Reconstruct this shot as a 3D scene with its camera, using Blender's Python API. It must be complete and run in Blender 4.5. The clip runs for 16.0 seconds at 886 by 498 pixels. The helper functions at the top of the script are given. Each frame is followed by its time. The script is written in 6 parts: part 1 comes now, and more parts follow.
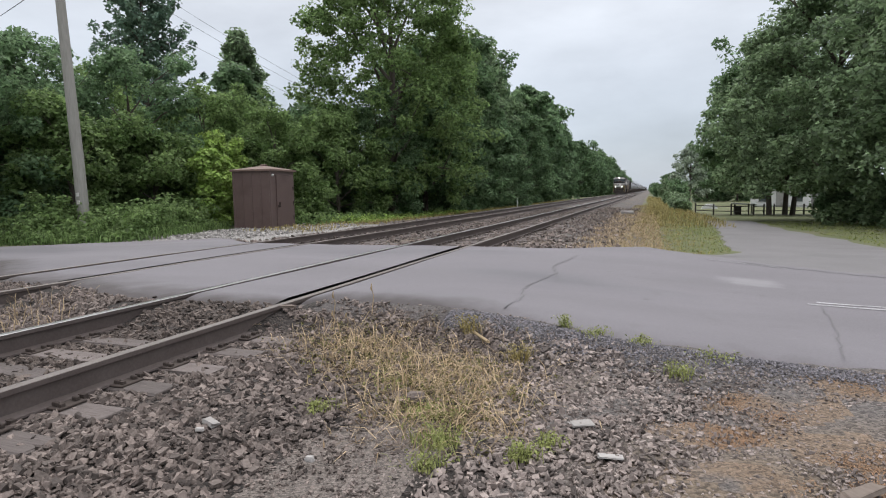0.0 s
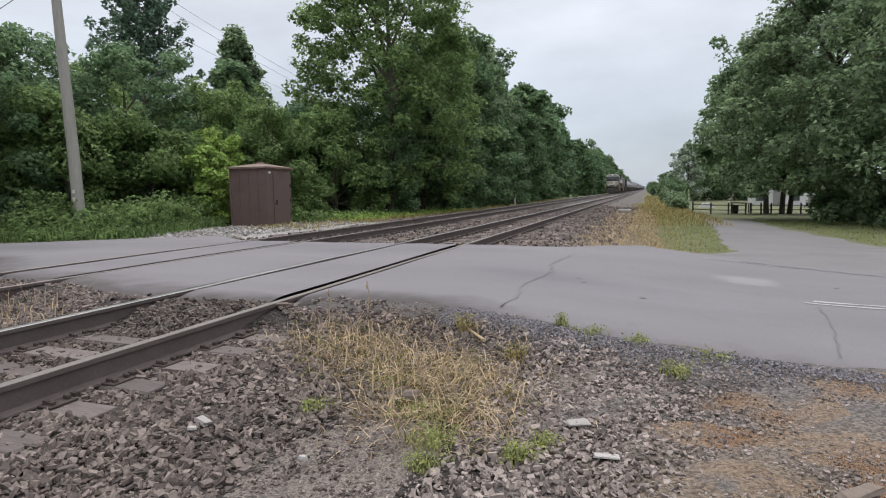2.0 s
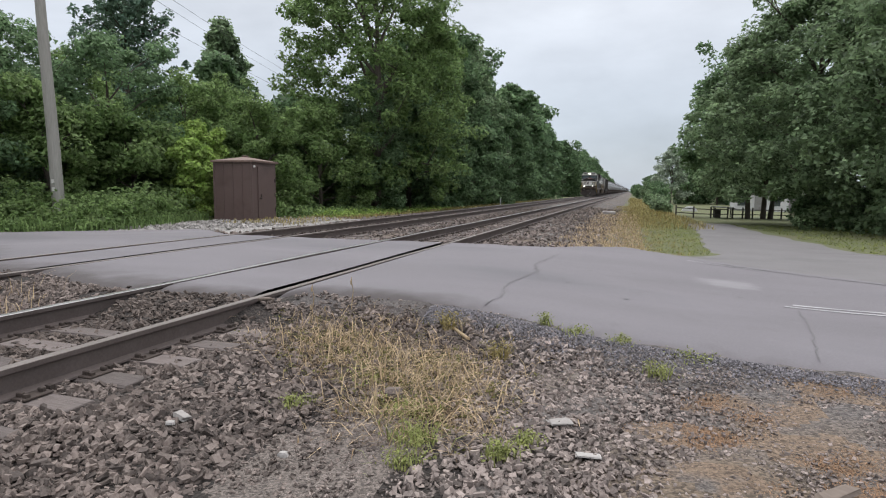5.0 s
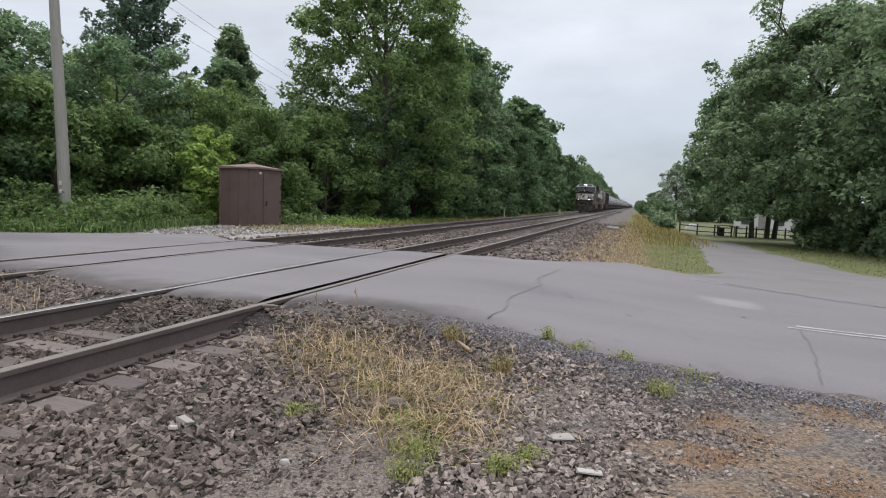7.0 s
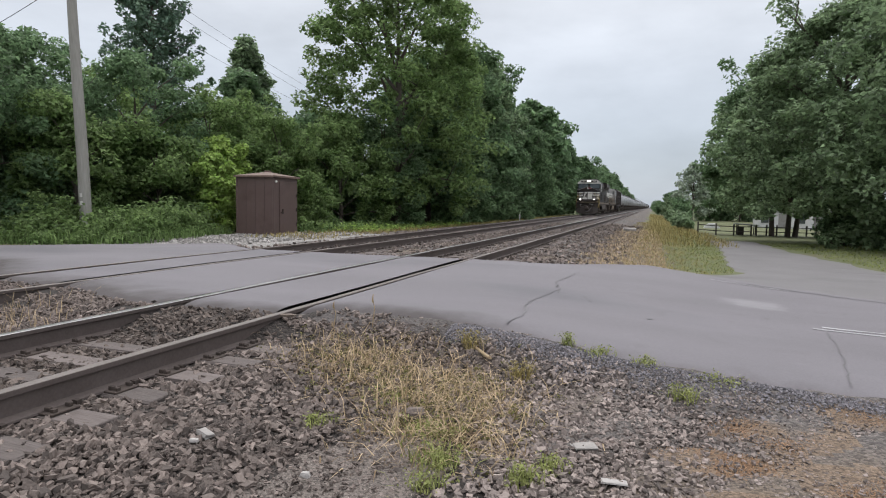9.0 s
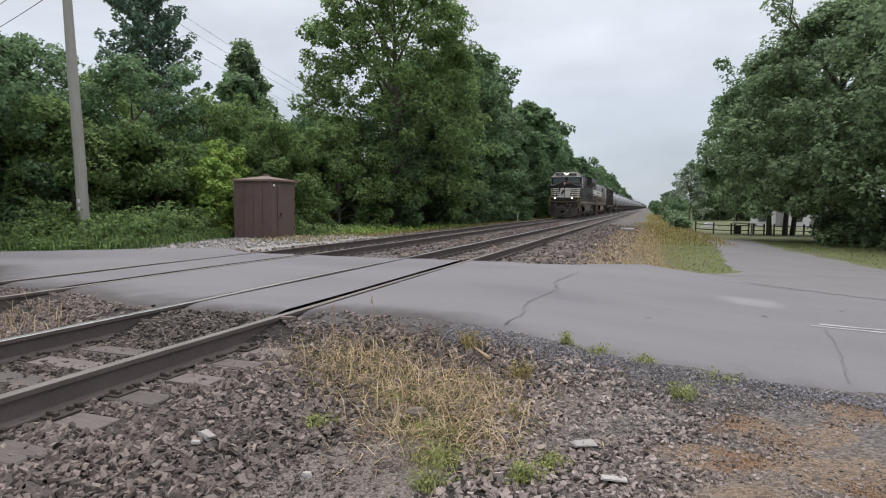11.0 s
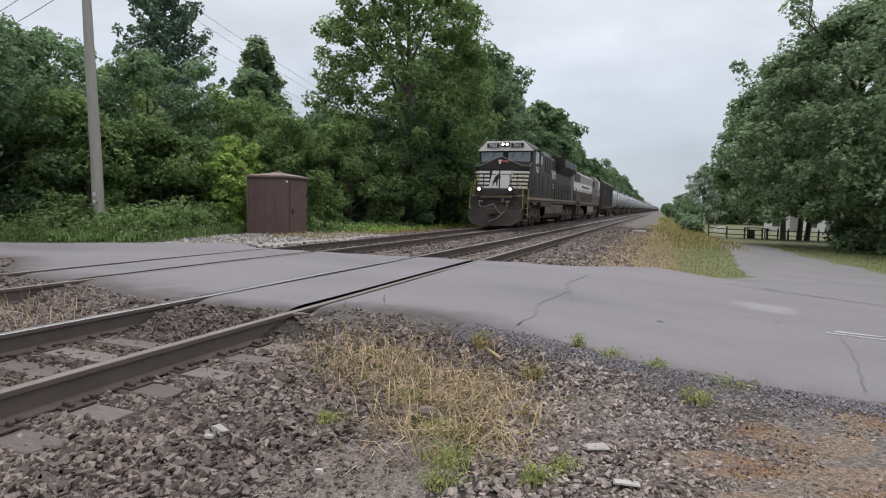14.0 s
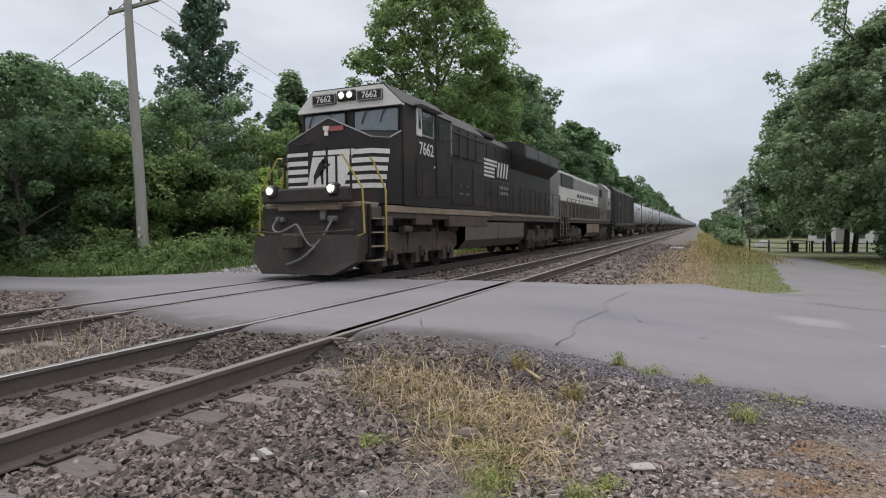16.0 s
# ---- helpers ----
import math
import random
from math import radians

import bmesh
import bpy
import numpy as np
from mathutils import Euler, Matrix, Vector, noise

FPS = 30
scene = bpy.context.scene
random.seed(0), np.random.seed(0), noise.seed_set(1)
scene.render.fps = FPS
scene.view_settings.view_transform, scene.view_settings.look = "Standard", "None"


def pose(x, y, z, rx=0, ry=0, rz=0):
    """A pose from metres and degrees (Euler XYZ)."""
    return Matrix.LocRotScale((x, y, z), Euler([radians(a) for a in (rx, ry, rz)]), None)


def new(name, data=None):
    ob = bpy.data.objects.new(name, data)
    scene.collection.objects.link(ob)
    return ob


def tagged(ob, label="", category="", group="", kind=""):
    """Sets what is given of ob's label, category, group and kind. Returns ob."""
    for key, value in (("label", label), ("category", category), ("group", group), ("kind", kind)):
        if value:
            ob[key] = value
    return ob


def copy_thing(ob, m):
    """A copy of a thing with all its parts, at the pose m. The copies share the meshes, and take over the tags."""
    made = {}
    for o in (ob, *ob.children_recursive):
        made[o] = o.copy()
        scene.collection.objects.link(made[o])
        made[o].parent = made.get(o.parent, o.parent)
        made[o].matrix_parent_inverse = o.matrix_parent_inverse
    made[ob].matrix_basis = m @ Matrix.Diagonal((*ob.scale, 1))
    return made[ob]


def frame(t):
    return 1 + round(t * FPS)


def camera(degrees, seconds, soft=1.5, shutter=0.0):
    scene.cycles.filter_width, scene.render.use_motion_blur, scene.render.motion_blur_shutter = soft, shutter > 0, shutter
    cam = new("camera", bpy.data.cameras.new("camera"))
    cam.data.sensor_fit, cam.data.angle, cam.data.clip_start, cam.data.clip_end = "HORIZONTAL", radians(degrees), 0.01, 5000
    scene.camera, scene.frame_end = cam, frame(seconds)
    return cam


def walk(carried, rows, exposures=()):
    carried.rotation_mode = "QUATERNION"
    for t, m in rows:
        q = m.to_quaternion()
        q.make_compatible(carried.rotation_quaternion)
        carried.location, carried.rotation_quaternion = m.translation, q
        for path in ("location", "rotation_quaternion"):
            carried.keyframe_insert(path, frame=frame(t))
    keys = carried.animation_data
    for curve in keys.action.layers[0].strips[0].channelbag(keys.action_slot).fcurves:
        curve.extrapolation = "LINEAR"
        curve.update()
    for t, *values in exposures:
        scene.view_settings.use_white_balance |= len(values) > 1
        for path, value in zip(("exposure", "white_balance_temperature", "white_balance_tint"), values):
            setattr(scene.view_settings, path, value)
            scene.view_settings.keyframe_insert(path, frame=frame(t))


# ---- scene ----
cam = camera(73.5, 16.0, soft=1.1)
# seconds, eye x y z, yaw, pitch, roll; z = 0 is the top of the rails, y runs along the tracks
PATH = [
    (0.0, 3.651, -0.000, 1.133, 19.28, -5.42, -0.86),
    (0.5, 3.660, 0.053, 1.129, 18.96, -5.72, -0.62),
    (1.0, 3.654, 0.046, 1.134, 18.37, -5.82, -0.89),
    (1.5, 3.656, 0.048, 1.125, 18.36, -5.61, -0.63),
    (2.0, 3.653, 0.036, 1.125, 19.05, -5.59, -0.70),
    (2.5, 3.629, 0.038, 1.129, 19.22, -5.42, -0.19),
    (3.0, 3.626, 0.042, 1.121, 19.01, -6.16, -0.37),
    (3.5, 3.637, 0.044, 1.127, 18.80, -5.79, -0.80),
    (3.7, 3.644, 0.043, 1.121, 18.49, -5.56, -0.63),
    (5.8, 3.629, 0.055, 1.114, 17.54, -5.84, 0.68),
    (6.0, 3.570, 0.040, 1.135, 19.29, -6.78, -1.51),
    (6.5, 3.607, 0.030, 1.148, 19.75, -4.86, 0.99),
    (7.0, 3.627, 0.021, 1.124, 17.84, -4.69, 2.01),
    (7.5, 3.612, 0.023, 1.142, 19.09, -3.98, -2.29),
    (8.0, 3.610, 0.056, 1.163, 21.08, -7.07, -0.39),
    (8.5, 3.616, 0.051, 1.150, 19.83, -5.42, -0.14),
    (9.0, 3.606, 0.049, 1.146, 19.37, -4.34, 0.88),
    (9.2, 3.609, 0.033, 1.153, 19.31, -4.00, 0.69),
    (11.3, 3.614, 0.025, 1.134, 19.21, -4.23, 0.25),
    (11.5, 3.597, 0.029, 1.144, 19.33, -5.38, 0.93),
    (12.0, 3.609, 0.040, 1.126, 19.25, -4.12, 0.41),
    (12.5, 3.577, 0.029, 1.128, 20.47, -4.81, 1.41),
    (13.0, 3.571, 0.035, 1.132, 20.19, -5.07, 1.37),
    (13.5, 3.553, 0.041, 1.132, 20.01, -5.09, 1.12),
    (14.0, 3.582, 0.021, 1.138, 20.18, -4.23, 1.26),
    (14.5, 3.586, 0.007, 1.139, 20.69, -3.70, 0.81),
    (15.0, 3.576, -0.013, 1.149, 21.36, -2.98, 0.78),
    (15.5, 3.580, -0.036, 1.143, 22.54, -2.76, 0.54),
    (16.0, 3.589, -0.023, 1.125, 23.47, -1.96, -0.66),
]
walk(cam, [(t, pose(x, y, z, 90 + pitch, 0, yaw) @ pose(0, 0, 0, 0, 0, roll)) for t, x, y, z, yaw, pitch, roll in PATH],
     [(0.0, 0.13), (7.0, 0.11), (9.0, 0.09), (12.5, 0.09), (16.0, 0.04)])

# ---- light: an overcast sky ----
SUN_EL, SUN_AZ = radians(58), radians(150)
world = bpy.data.worlds.new("overcast_sky")
scene.world = world
world.use_nodes = True
wn, wl = world.node_tree.nodes, world.node_tree.links
wn.clear()
w_out = wn.new("ShaderNodeOutputWorld")
w_bg = wn.new("ShaderNodeBackground")
w_sky = wn.new("ShaderNodeTexSky")
w_sky.sky_type, w_sky.sun_disc, w_sky.sun_elevation, w_sky.sun_rotation = "NISHITA", False, SUN_EL, SUN_AZ
w_co = wn.new("ShaderNodeTexCoord")
w_sep = wn.new("ShaderNodeSeparateXYZ")
w_ramp = wn.new("ShaderNodeValToRGB")
w_ramp.color_ramp.elements[0].position, w_ramp.color_ramp.elements[0].color = 0.0, (0.475, 0.525, 0.61, 1)
w_ramp.color_ramp.elements[1].position, w_ramp.color_ramp.elements[1].color = 1.0, (2.12, 2.10, 2.16, 1)
e = w_ramp.color_ramp.elements.new(0.12)
e.color = (0.545, 0.585, 0.65, 1)
e = w_ramp.color_ramp.elements.new(0.42)
e.color = (0.81, 0.825, 0.86, 1)
w_map = wn.new("ShaderNodeMapping")
w_map.inputs["Scale"].default_value = (1.0, 1.0, 2.6)
w_noise = wn.new("ShaderNodeTexNoise")
w_noise.inputs["Scale"].default_value, w_noise.inputs["Detail"].default_value, w_noise.inputs["Roughness"].default_value = 2.1, 6.0, 0.55
w_cl = wn.new("ShaderNodeMapRange")
w_cl.inputs["From Min"].default_value, w_cl.inputs["From Max"].default_value = 0.3, 0.72
w_cl.inputs["To Min"].default_value, w_cl.inputs["To Max"].default_value = 0.78, 1.18
w_mul = wn.new("ShaderNodeMix")
w_mul.data_type, w_mul.blend_type = "RGBA", "MULTIPLY"
w_mul.inputs["Factor"].default_value = 1.0
w_mix = wn.new("ShaderNodeMix")
w_mix.data_type = "RGBA"
w_mix.inputs["Factor"].default_value = 0.02
wl.new(w_co.outputs["Generated"], w_sep.inputs[0])
wl.new(w_sep.outputs["Z"], w_ramp.inputs["Fac"])
wl.new(w_co.outputs["Generated"], w_map.inputs["Vector"])
wl.new(w_map.outputs["Vector"], w_noise.inputs["Vector"])
wl.new(w_noise.outputs["Fac"], w_cl.inputs["Value"])
wl.new(w_ramp.outputs["Color"], w_mul.inputs["A"])
wl.new(w_cl.outputs["Result"], w_mul.inputs["B"])
wl.new(w_mul.outputs["Result"], w_mix.inputs["A"])
wl.new(w_sky.outputs["Color"], w_mix.inputs["B"])
wl.new(w_mix.outputs["Result"], w_bg.inputs["Color"])
wl.new(w_bg.outputs["Background"], w_out.inputs["Surface"])
w_bg.inputs["Strength"].default_value = 1.0
sun = new("sun", bpy.data.lights.new("sun", "SUN"))
sun.data.energy, sun.data.angle, sun.data.color = 0.9, radians(25), (1.0, 0.97, 0.93)
sun.matrix_basis = pose(0, 0, 60, 32, 0, -150)
scene.view_settings.exposure = 0.0


# ---- materials ----
def material(name, c1, c2=None, rough=0.8, metal=0.0, scale=6.0, fine=40.0, bump=0.0, island=0.0, dirt=None, dirt_scale=1.5, dirt_lo=0.55, translucent=0.0, spec=0.5, stretch=(1, 1, 1), emit=0.0, pebble=0.0):
    """Two colours mixed by noise at two scales, with an optional third colour in patches, random value per piece and bump."""
    m = bpy.data.materials.new(name)
    m.use_nodes = True
    n, l = m.node_tree.nodes, m.node_tree.links
    b = n["Principled BSDF"]
    b.inputs["Roughness"].default_value, b.inputs["Metallic"].default_value = rough, metal
    b.inputs["Specular IOR Level"].default_value = spec
    c2 = c2 or tuple(v * 0.75 for v in c1)
    co, mp = n.new("ShaderNodeTexCoord"), n.new("ShaderNodeMapping")
    mp.inputs["Scale"].default_value = stretch
    l.new(co.outputs["Object"], mp.inputs["Vector"])
    n1, n2 = n.new("ShaderNodeTexNoise"), n.new("ShaderNodeTexNoise")
    n1.inputs["Scale"].default_value, n1.inputs["Detail"].default_value = scale, 5
    n2.inputs["Scale"].default_value, n2.inputs["Detail"].default_value = fine, 4
    for x in (n1, n2):
        l.new(mp.outputs["Vector"], x.inputs["Vector"])
    add = n.new("ShaderNodeMath")
    add.operation = "ADD"
    l.new(n1.outputs["Fac"], add.inputs[0])
    l.new(n2.outputs["Fac"], add.inputs[1])
    rng = n.new("ShaderNodeMapRange")
    rng.inputs["From Min"].default_value, rng.inputs["From Max"].default_value = 0.7, 1.3
    l.new(add.outputs[0], rng.inputs["Value"])
    mix = n.new("ShaderNodeMix")
    mix.data_type = "RGBA"
    mix.inputs["A"].default_value, mix.inputs["B"].default_value = (*c1, 1), (*c2, 1)
    l.new(rng.outputs["Result"], mix.inputs["Factor"])
    col = mix.outputs["Result"]
    if dirt:
        n3, r3, m3 = n.new("ShaderNodeTexNoise"), n.new("ShaderNodeMapRange"), n.new("ShaderNodeMix")
        n3.inputs["Scale"].default_value, n3.inputs["Detail"].default_value = dirt_scale, 6
        l.new(mp.outputs["Vector"], n3.inputs["Vector"])
        r3.inputs["From Min"].default_value, r3.inputs["From Max"].default_value = dirt_lo, dirt_lo + 0.14
        l.new(n3.outputs["Fac"], r3.inputs["Value"])
        m3.data_type = "RGBA"
        l.new(r3.outputs["Result"], m3.inputs["Factor"])
        l.new(col, m3.inputs["A"])
        m3.inputs["B"].default_value = (*dirt, 1)
        col = m3.outputs["Result"]
    if pebble:
        vo, bw, pr, pm = n.new("ShaderNodeTexVoronoi"), n.new("ShaderNodeSeparateColor"), n.new("ShaderNodeMapRange"), n.new("ShaderNodeMix")
        vo.inputs["Scale"].default_value = pebble
        l.new(mp.outputs["Vector"], vo.inputs["Vector"])
        l.new(vo.outputs["Color"], bw.inputs["Color"])
        pr.inputs["To Min"].default_value, pr.inputs["To Max"].default_value = 0.45, 1.55
        l.new(bw.outputs["Red"], pr.inputs["Value"])
        pm.data_type, pm.blend_type = "RGBA", "MULTIPLY"
        pm.inputs["Factor"].default_value = 1.0
        l.new(col, pm.inputs["A"])
        l.new(pr.outputs["Result"], pm.inputs["B"])
        col = pm.outputs["Result"]
        pb = n.new("ShaderNodeBump")
        pb.invert = True
        pb.inputs["Strength"].default_value, pb.inputs["Distance"].default_value = 1.0, 0.6 / pebble
        l.new(vo.outputs["Distance"], pb.inputs["Height"])
        l.new(pb.outputs["Normal"], b.inputs["Normal"])
    if island:
        g, hs, mr = n.new("ShaderNodeNewGeometry"), n.new("ShaderNodeHueSaturation"), n.new("ShaderNodeMapRange")
        oi, ad = n.new("ShaderNodeObjectInfo"), n.new("ShaderNodeMath")
        ad.operation = "ADD"
        fr = n.new("ShaderNodeMath")
        fr.operation = "FRACT"
        l.new(g.outputs["Random Per Island"], ad.inputs[0])
        l.new(oi.outputs["Random"], ad.inputs[1])
        l.new(ad.outputs[0], fr.inputs[0])
        mr.inputs["To Min"].default_value, mr.inputs["To Max"].default_value = 1 - island, 1 + island
        l.new(fr.outputs[0], mr.inputs["Value"])
        l.new(mr.outputs["Result"], hs.inputs["Value"])
        l.new(col, hs.inputs["Color"])
        col = hs.outputs["Color"]
    l.new(col, b.inputs["Base Color"])
    if emit:
        l.new(col, b.inputs["Emission Color"])
        b.inputs["Emission Strength"].default_value = emit
    if bump and not pebble:
        bp = n.new("ShaderNodeBump")
        bp.inputs["Strength"].default_value, bp.inputs["Distance"].default_value = 1.0, bump
        l.new(n2.outputs["Fac"], bp.inputs["Height"])
        l.new(bp.outputs["Normal"], b.inputs["Normal"])
    if translucent:
        t, ms = n.new("ShaderNodeBsdfTranslucent"), n.new("ShaderNodeMixShader")
        ms.inputs["Fac"].default_value = translucent
        l.new(col, t.inputs["Color"])
        l.new(b.outputs["BSDF"], ms.inputs[1])
        l.new(t.outputs["BSDF"], ms.inputs[2])
        l.new(ms.outputs["Shader"], n["Material Output"].inputs["Surface"])
    return m


M_STONE = material("crushed_stone", (0.116, 0.093, 0.081), (0.206, 0.169, 0.149), 0.92, scale=9, fine=70, bump=0.006, island=0.55)
M_GRAVELSTONE = material("pale_grey_gravel_stone", (0.172, 0.141, 0.126), (0.285, 0.240, 0.216), 0.92, scale=9, fine=70, bump=0.004, island=0.6)
M_PADSTONE = material("pale_pad_stone", (0.25, 0.235, 0.22), (0.37, 0.35, 0.33), 0.92, scale=9, fine=70, island=0.45)
M_GRAVEL = material("fine_gravel", (0.075, 0.066, 0.060), (0.146, 0.130, 0.122), 0.95, scale=1.2, fine=38, bump=0.02, dirt=(0.141, 0.109, 0.080), dirt_scale=0.5, dirt_lo=0.52, pebble=55)
M_DUST = material("trodden_dust", (0.172, 0.145, 0.128), (0.115, 0.098, 0.086), 0.95, scale=2, fine=60, bump=0.006, pebble=90)
M_ASPHALT = material("worn_asphalt", (0.140, 0.131, 0.140), (0.191, 0.179, 0.192), 0.85, scale=0.7, fine=120, bump=0.0015, dirt=(0.126, 0.121, 0.131), dirt_scale=0.35, dirt_lo=0.5, stretch=(0.4, 1, 1))


def stained(m, name, colour, strength=1.0, scale=3.0):
    """Mixes a stain into a material where the mesh attribute of that name is high, broken up by noise."""
    n, l = m.node_tree.nodes, m.node_tree.links
    b = n["Principled BSDF"]
    src = b.inputs["Base Color"].links[0].from_socket
    at, no, mu, mr, mx = n.new("ShaderNodeAttribute"), n.new("ShaderNodeTexNoise"), n.new("ShaderNodeMath"), n.new("ShaderNodeMapRange"), n.new("ShaderNodeMix")
    at.attribute_name = name
    co = n.new("ShaderNodeTexCoord")
    no.inputs["Scale"].default_value, no.inputs["Detail"].default_value = scale, 7
    l.new(co.outputs["Object"], no.inputs["Vector"])
    mu.operation = "ADD"
    l.new(at.outputs["Fac"], mu.inputs[0])
    l.new(no.outputs["Fac"], mu.inputs[1])
    mr.inputs["From Min"].default_value, mr.inputs["From Max"].default_value = 0.62, 1.45
    mr.inputs["To Max"].default_value = strength
    l.new(mu.outputs[0], mr.inputs["Value"])
    mx.data_type = "RGBA"
    mx.inputs["B"].default_value = (*colour, 1)
    l.new(mr.outputs["Result"], mx.inputs["Factor"])
    l.new(src, mx.inputs["A"])
    l.new(mx.outputs["Result"], b.inputs["Base Color"])


stained(M_ASPHALT, "edge_dirt", (0.062, 0.053, 0.052), 0.95)
stained(M_ASPHALT, "scuff", (0.27, 0.262, 0.27), 0.6, 6.0)
M_DRIVE = material("old_driveway_asphalt", (0.146, 0.139, 0.140), (0.184, 0.175, 0.177), 0.9, scale=0.8, fine=60, bump=0.002, dirt=(0.135, 0.13, 0.13), dirt_scale=0.5)
M_CRACK = material("tar_crack", (0.122, 0.120, 0.122), (0.165, 0.160, 0.165), 0.9)
M_PAINT = material("worn_road_paint", (0.471, 0.464, 0.471), (0.319, 0.312, 0.319), 0.8, scale=5, fine=60)
M_RAIL = material("weathered_rail_steel", (0.090, 0.071, 0.065), (0.128, 0.104, 0.096), 0.7, metal=0.2, scale=3, fine=50, bump=0.001)
M_RAILTOP = material("polished_rail_head", (0.62, 0.61, 0.60), (0.50, 0.49, 0.48), 0.28, metal=0.9, scale=2, fine=30)
M_RUSTTOP = material("dull_rail_head", (0.243, 0.213, 0.198), (0.182, 0.160, 0.144), 0.45, metal=0.6, scale=2, fine=30)
M_TIE = material("grey_weathered_tie", (0.105, 0.087, 0.080), (0.165, 0.140, 0.130), 0.95, scale=3, fine=30, bump=0.006, stretch=(0.25, 3, 3), island=0.25)
M_IRON = material("rusty_iron", (0.050, 0.040, 0.035), (0.078, 0.060, 0.051), 0.85, metal=0.3, scale=8, fine=60)
M_BARK = material("tree_bark", (0.075, 0.062, 0.05), (0.12, 0.10, 0.085), 0.95, scale=4, fine=25, bump=0.02, stretch=(1, 1, 0.3))
M_LEAF = material("deciduous_leaves", (0.112, 0.188, 0.096), (0.200, 0.290, 0.152), 0.6, scale=0.35, fine=1.2, island=0.5, translucent=0.6, spec=0.2)
M_LEAF_BRIGHT = material("young_leaves", (0.135, 0.215, 0.078), (0.235, 0.322, 0.13), 0.6, scale=0.35, fine=1.2, island=0.5, translucent=0.6, spec=0.2)
M_LEAF_DARK = material("dull_leaves", (0.149, 0.216, 0.119), (0.259, 0.347, 0.192), 0.6, scale=0.35, fine=1.2, island=0.55, translucent=0.6, spec=0.35)
# paler and greyer than the leaves of the other far trees
M_LEAF_PALE = material("pale_grey_green_leaves", (0.27, 0.33, 0.25), (0.38, 0.44, 0.33), 0.6, scale=0.35, fine=1.2, island=0.5, translucent=0.45, spec=0.3)
M_LEAF_LIME = material("lime_green_leaves", (0.231, 0.345, 0.083), (0.343, 0.464, 0.128), 0.6, scale=0.5, fine=1.5, island=0.45, translucent=0.45, spec=0.3)
M_NEEDLE = material("conifer_needles", (0.116, 0.191, 0.140), (0.191, 0.273, 0.183), 0.7, scale=0.5, fine=2, island=0.35, translucent=0.15, spec=0.3)
M_GRASS = material("green_grass", (0.150, 0.185, 0.045), (0.245, 0.265, 0.090), 0.8, scale=0.6, fine=3, island=0.35, translucent=0.2, spec=0.2)
M_DRY = material("dry_straw", (0.37, 0.28, 0.168), (0.51, 0.40, 0.262), 0.85, scale=1.5, fine=6, island=0.35, translucent=0.2, spec=0.2)
M_YELLOWGRASS = material("yellowing_grass", (0.255, 0.215, 0.085), (0.35, 0.285, 0.125), 0.85, scale=0.8, fine=3, island=0.4, translucent=0.2, spec=0.2)
M_WEED = material("pale_green_weeds", (0.22, 0.25, 0.085), (0.32, 0.34, 0.13), 0.8, scale=3, fine=9, island=0.35, translucent=0.25, spec=0.2)
M_SHED = material("brown_painted_steel", (0.103, 0.068, 0.062), (0.121, 0.082, 0.074), 0.55, scale=1.5, fine=20, dirt=(0.088, 0.057, 0.051), dirt_scale=1.2)
M_SHEDROOF = material("faded_brown_roof", (0.194, 0.128, 0.103), (0.143, 0.097, 0.082), 0.6, scale=3, fine=20)
M_POLE = material("grey_wood_pole", (0.235, 0.228, 0.205), (0.315, 0.305, 0.28), 0.95, scale=5, fine=40, bump=0.006, stretch=(1, 1, 0.08))
M_WIRE = material("cable_black", (0.03, 0.03, 0.03), (0.05, 0.05, 0.05), 0.7)
M_BLACK = material("black_loco_paint", (0.013, 0.011, 0.012), (0.021, 0.018, 0.018), 0.5, spec=0.3, scale=1.2, fine=14, dirt=(0.036, 0.025, 0.020), dirt_scale=0.9, dirt_lo=0.5)
M_GRIME = material("grimy_underframe", (0.052, 0.039, 0.032), (0.090, 0.070, 0.057), 0.9, scale=3, fine=25, bump=0.003)
M_PILOT = material("brown_dusted_pilot_steel", (0.020, 0.016, 0.014), (0.042, 0.032, 0.027), 0.75, scale=2.5, fine=18, bump=0.002, dirt=(0.060, 0.047, 0.040), dirt_scale=2.0, dirt_lo=0.55)
M_TANKGRIME = material("dusty_fuel_tank", (0.092, 0.080, 0.071), (0.122, 0.107, 0.094), 0.85, scale=2, fine=18)
M_WHITE = material("loco_white_paint", (0.684, 0.675, 0.646), (0.551, 0.536, 0.504), 0.5, scale=2, fine=20)
M_GREYPAINT = material("grey_hood_paint", (0.274, 0.266, 0.258), (0.213, 0.205, 0.198), 0.6, scale=1.5, fine=15, dirt=(0.152, 0.137, 0.122))
M_YELLOW = material("yellow_handrail", (0.380, 0.289, 0.068), (0.304, 0.228, 0.068), 0.6)
M_SILL = material("dusty_white_sill", (0.26, 0.205, 0.15), (0.17, 0.135, 0.10), 0.8, scale=2, fine=12)
M_GLASS = material("dark_window_glass", (0.05, 0.06, 0.065), (0.07, 0.08, 0.085), 0.05, spec=1.0)
M_SCREEN = material("windshield_glass", (0.10, 0.125, 0.145), (0.13, 0.155, 0.175), 0.06, spec=1.0)
M_LAMP = material("lit_lamp", (1.0, 0.93, 0.76), (1.0, 0.95, 0.82), 0.4, emit=20.0)
M_RED = material("faded_red_plate", (0.36, 0.10, 0.10), (0.28, 0.08, 0.08), 0.6)
M_TANKCAR = material("grey_tank_paint", (0.395, 0.403, 0.418), (0.319, 0.327, 0.342), 0.5, scale=0.8, fine=6, dirt=(0.228, 0.228, 0.236), dirt_scale=0.7)
